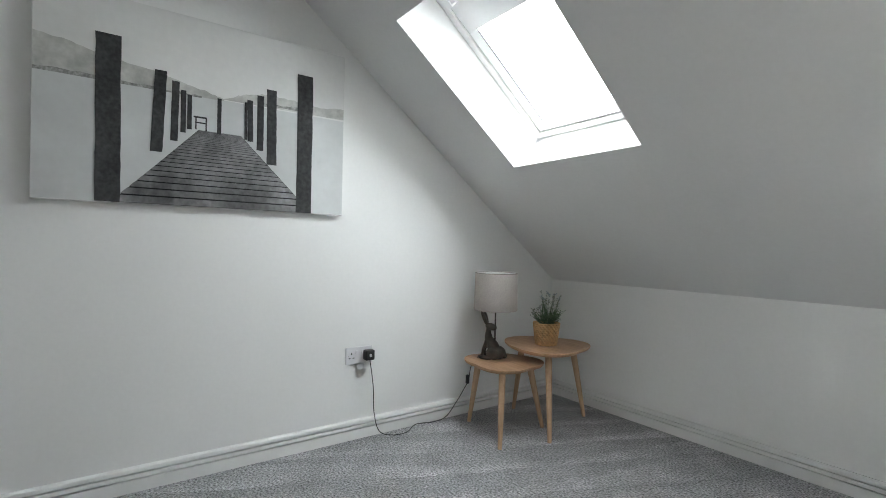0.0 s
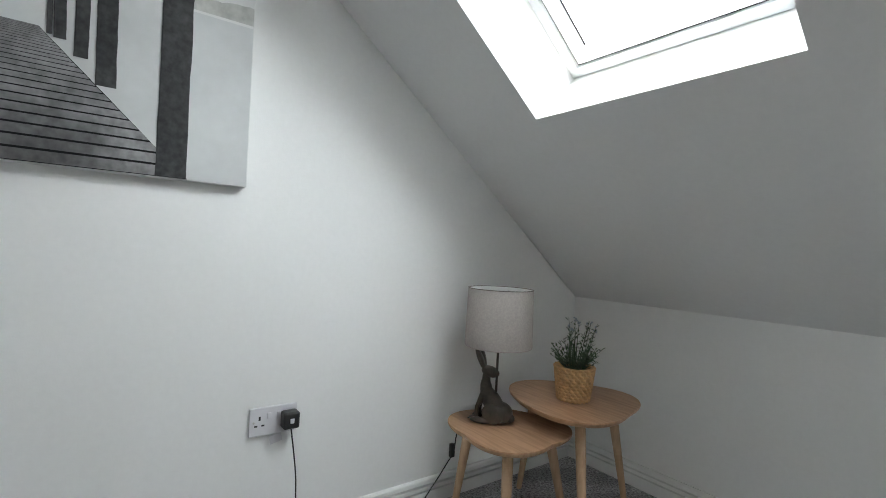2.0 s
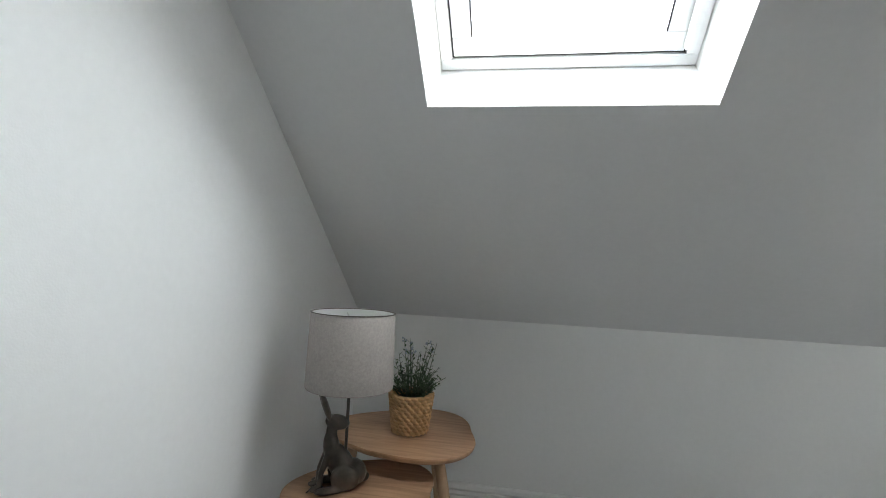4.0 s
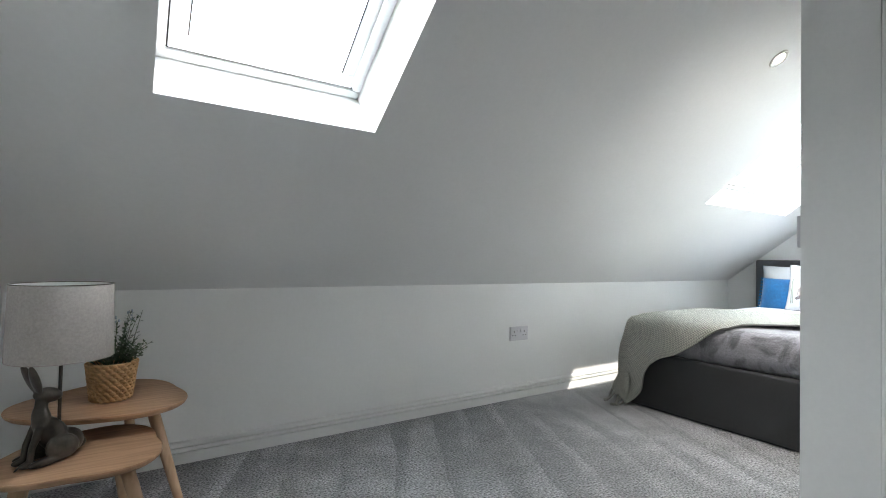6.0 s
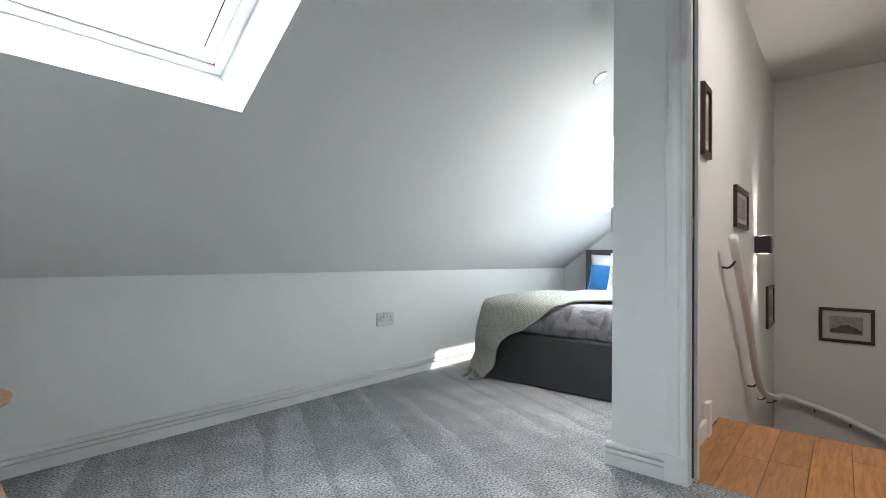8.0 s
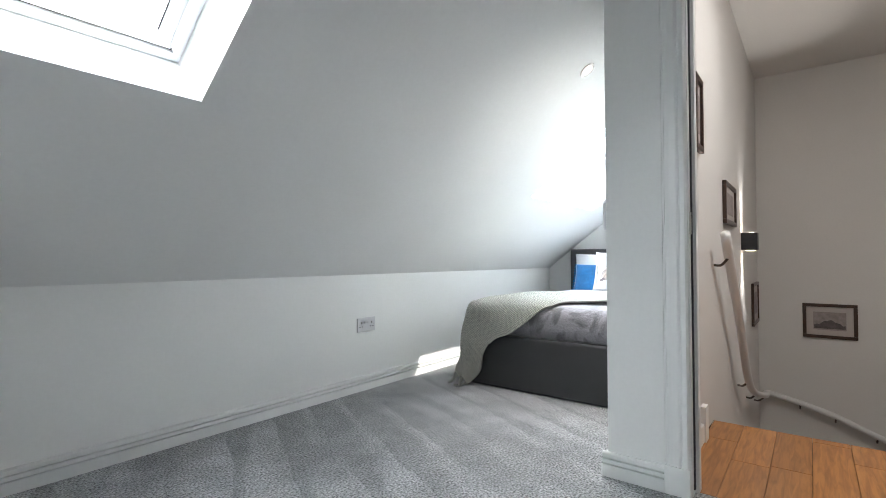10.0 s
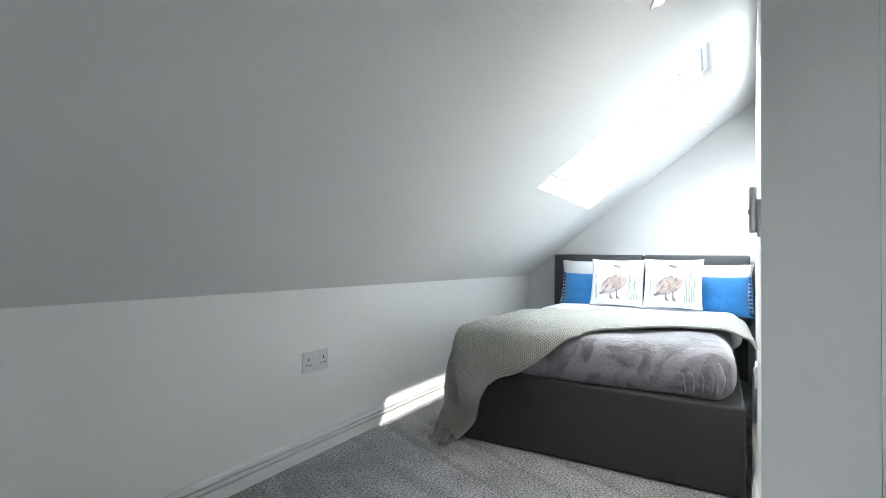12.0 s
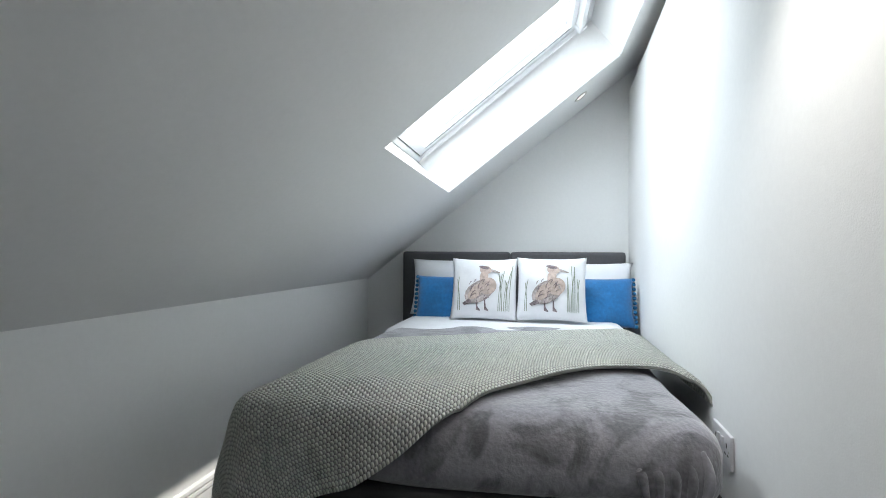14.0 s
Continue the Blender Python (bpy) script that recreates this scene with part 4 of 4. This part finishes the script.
# ---- light switch and remote holder on the partition ----
def wall_switch():
    m = pose(2.37, part_y(2.37), 1.00, 0, 0, 180 + _ang)
    t = thing("light_switch", "white plastic light switch plate with one rocker", "light switch")
    part("plate", moved(box((-0.043, -0.009, -0.043), (0.043, 0, 0.043), 0.003), m), M_PLATE, t)
    part("rocker", moved(box((-0.006, -0.014, -0.012), (0.006, -0.008, 0.012), 0.002), m), M_PLATE, t)
    r = thing("blind_remote", "white handheld blind remote in a slim wall cradle", "remote control")
    m2 = pose(2.312, part_y(2.312), 1.005, 0, 0, 180 + _ang)
    part("cradle", moved(box((-0.020, -0.008, -0.055), (0.020, 0, 0.03), 0.003), m2), M_PLATE, r)
    part("handset", moved(box((-0.017, -0.024, -0.045), (0.017, -0.0085, 0.065), 0.006, 3), m2), M_PLATE, r, "", True)
    part("button", moved(box((-0.006, -0.026, 0.0), (0.006, -0.023, 0.012), 0.001), m2), M_SLOT, r)


wall_switch()

# ---- stairwell beyond the doorway ----
structure("hall_floor_base", box((XD + 0.061, YB, -0.12), (3.20, -1.886, -0.016)), M_FRAMEWOOD, "dark subfloor under the landing boards", "floor")
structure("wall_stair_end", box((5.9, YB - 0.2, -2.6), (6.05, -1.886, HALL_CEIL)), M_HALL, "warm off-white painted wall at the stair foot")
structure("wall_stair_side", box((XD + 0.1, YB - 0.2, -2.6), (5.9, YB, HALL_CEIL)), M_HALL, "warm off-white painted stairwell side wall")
structure("floor_below", box((3.20, YB, -2.7), (5.9, -1.886, -2.6)), M_FLOORWOOD, "wooden floor at the foot of the stairs", "floor")
structure("stair_trimmer", box((3.18, YB, -2.6), (3.195, -1.886, -0.017)), M_HALL, "painted face under the landing edge", "trim")


def hall_boards():
    y = -1.888
    k = 0
    rnd = random.Random(11)
    while y > YB + 0.02:
        w = 0.135
        x = XD + 0.062 - rnd.uniform(0, 0.6)
        while x < 3.22:
            L = rnd.choice((0.7, 0.9))
            a, b = max(x, XD + 0.062), min(x + L, 3.23)
            if b - a > 0.03:
                part("plank", box((a + 0.0006, y - w + 0.0008, -0.016), (b - 0.0006, y - 0.0008, 0.0), 0.0012, 1), M_FLOORWOOD, LANDING)
            x += L
        y -= w


LANDING = thing("landing_floor", "warm orange oak floorboards on the stair landing", "floor", kind="structure")
hall_boards()
hs = thing("baseboard_hall", "white skirting board end by the landing", "baseboard", kind="structure")
part("board", box((XD + 0.107, -1.903, 0), (2.86, -1.886, 0.085), 0.003), M_GLOSS, hs)
part("end_block", box((2.86, -1.910, -0.02), (2.93, -1.886, 0.16), 0.003), M_GLOSS, hs)


def steps():
    t = thing("stairs", "oak treads going down from the landing", "stairs", kind="structure")
    for i in range(5):
        z = -0.19 * (i + 1)
        part("tread", box((3.196 + 0.23 * i, -2.80, z - 0.03), (3.196 + 0.23 * (i + 1) + 0.02, -1.888, z), 0.004), M_FLOORWOOD, t)
        part("riser", box((3.196 + 0.23 * (i + 1) - 0.002, -2.80, z - 0.19), (3.196 + 0.23 * (i + 1) + 0.012, -1.888, z - 0.031)), M_GLOSS, t)


steps()


def framed(name, m, w, h, label, kind_):
    """A framed print; local x across, z up, facing -y."""
    t = thing(name, label, "picture", "stairwell pictures")
    f, d = 0.028, 0.022
    for nm, lo, hi in (("frame", (-w / 2, -d, h / 2 - f), (w / 2, -0.001, h / 2)), ("frame", (-w / 2, -d, -h / 2), (w / 2, -0.001, -h / 2 + f)),
                       ("frame", (-w / 2, -d, -h / 2 + f), (-w / 2 + f, -0.001, h / 2 - f)), ("frame", (w / 2 - f, -d, -h / 2 + f), (w / 2, -0.001, h / 2 - f))):
        part(nm, moved(box(lo, hi, 0.003), m), M_FRAMEWOOD, t)
    part("mount", moved(box((-w / 2 + f, -0.010, -h / 2 + f), (w / 2 - f, -0.006, h / 2 - f)), m), M_MOUNT, t)
    iw, ih = w * 0.30, h * 0.26
    part("print", moved(box((-iw, -0.0112, -ih), (iw, -0.0104, ih)), m), M_PRINTM, t)
    if kind_ == "hills":
        pts = [(-iw * 0.95, 0, -ih * 0.85)] + [(-iw * 0.95 + 1.9 * iw * k / 12, 0, -ih * 0.45 + ih * 0.55 * math.sin(math.pi * k / 12) ** 2 + 0.006 * math.sin(k * 2.1)) for k in range(13)] + [(iw * 0.95, 0, -ih * 0.85)]
        part("hills", moved(prism([(p[0], -0.0122, p[2]) for p in pts], (0, 0.0006, 0)), m), M_PRINTD, t)
    return t


HY = -1.885
framed("framed_picture", pose(2.85, HY, 1.515, 0, 0, 0), 0.17, 0.345, "narrow dark-framed print on the stairwell wall", "")
framed("framed_picture", pose(3.91, HY, 1.185, 0, 0, 0), 0.49, 0.26, "small dark-framed print above the handrail", "")
framed("framed_picture", pose(5.52, HY, 0.44, 0, 0, 0), 0.50, 0.37, "small dark-framed print low on the stairwell wall", "")
framed("framed_picture", pose(5.9, -2.422, 0.278, 0, 0, -90), 0.385, 0.31, "dark-framed landscape print of hills and water", "hills")


def sconce():
    x, z = 4.63, 0.971
    t = thing("wall_sconce", "black cube wall light shining up and down", "wall light")
    part("body", box((x - 0.05, HY - 0.105, z - 0.065), (x + 0.05, HY - 0.001, z + 0.065), 0.004), M_SCONCE, t)
    for s in (-1, 1):
        part("lens", box((x - 0.03, HY - 0.08, z + s * 0.0655 - 0.0005), (x + 0.03, HY - 0.03, z + s * 0.0655 + 0.0005)), M_SCGLOW, t, "warm lit lens")
        lamp = new("sconce_light", bpy.data.lights.new("sconce_light", "SPOT"))
        lamp.data.energy, lamp.data.color, lamp.data.spot_size, lamp.data.spot_blend, lamp.data.shadow_soft_size = 6, (1.0, 0.95, 0.9), radians(62), 0.6, 0.02
        lamp.matrix_world = look((x, HY - 0.05, z + s * 0.07), (x, HY - 0.035, z + s * 1.0))
    return t


sconce()


def handrail():
    t = thing("handrail", "white painted handrail on metal brackets going down the stairs", "handrail")
    a, b, c = Vector((3.20, HY - 0.07, 0.97)), Vector((4.33, HY - 0.07, -0.05)), Vector((5.80, -1.99, -0.42))
    pts = spline([a, a.lerp(b, 0.5), b, Vector((5.45, HY - 0.08, -0.36)), c, Vector((5.82, -2.40, -0.53)), Vector((5.82, -2.70, -0.655)), Vector((5.82, -3.3, -0.90))], 8)
    part("rail", tube(pts, 0.024, 16), M_RAIL, t, "", True)
    for p, w in ((a.lerp(b, 0.10), (0, 1, 0)), (a.lerp(b, 0.92), (0, 1, 0)), (Vector((4.75, HY - 0.07, -0.17)), (0, 1, 0)), (Vector((5.35, HY - 0.08, -0.33)), (0, 1, 0)), (Vector((5.82, -2.2, -0.475)), (1, 0, 0)), (Vector((5.82, -2.45, -0.55)), (1, 0, 0)), (Vector((5.82, -2.72, -0.665)), (1, 0, 0))):
        p = Vector(p)
        wall = Vector((p.x, HY - 0.001, p.z - 0.06)) if w[1] else Vector((5.899, p.y, p.z - 0.06))
        part("bracket", tube(spline([p - Vector((0, 0, 0.02)), (p + wall) / 2 - Vector((0, 0, 0.03)), wall], 5), 0.007, 8), M_BRASSDARK, t, "dark metal bracket", True)
    return t


handrail()
# added fill under the stair ceiling, brightens the hall; no fitting there
hall_fill = new("stair_light", bpy.data.lights.new("stair_light", "AREA"))
hall_fill.data.shape, hall_fill.data.size = "DISK", 0.30
hall_fill.data.energy, hall_fill.data.color = 5.5, (1.0, 0.96, 0.93)
hall_fill.matrix_world = look((3.0, -2.9, 2.58), (3.0, -2.9, 0))
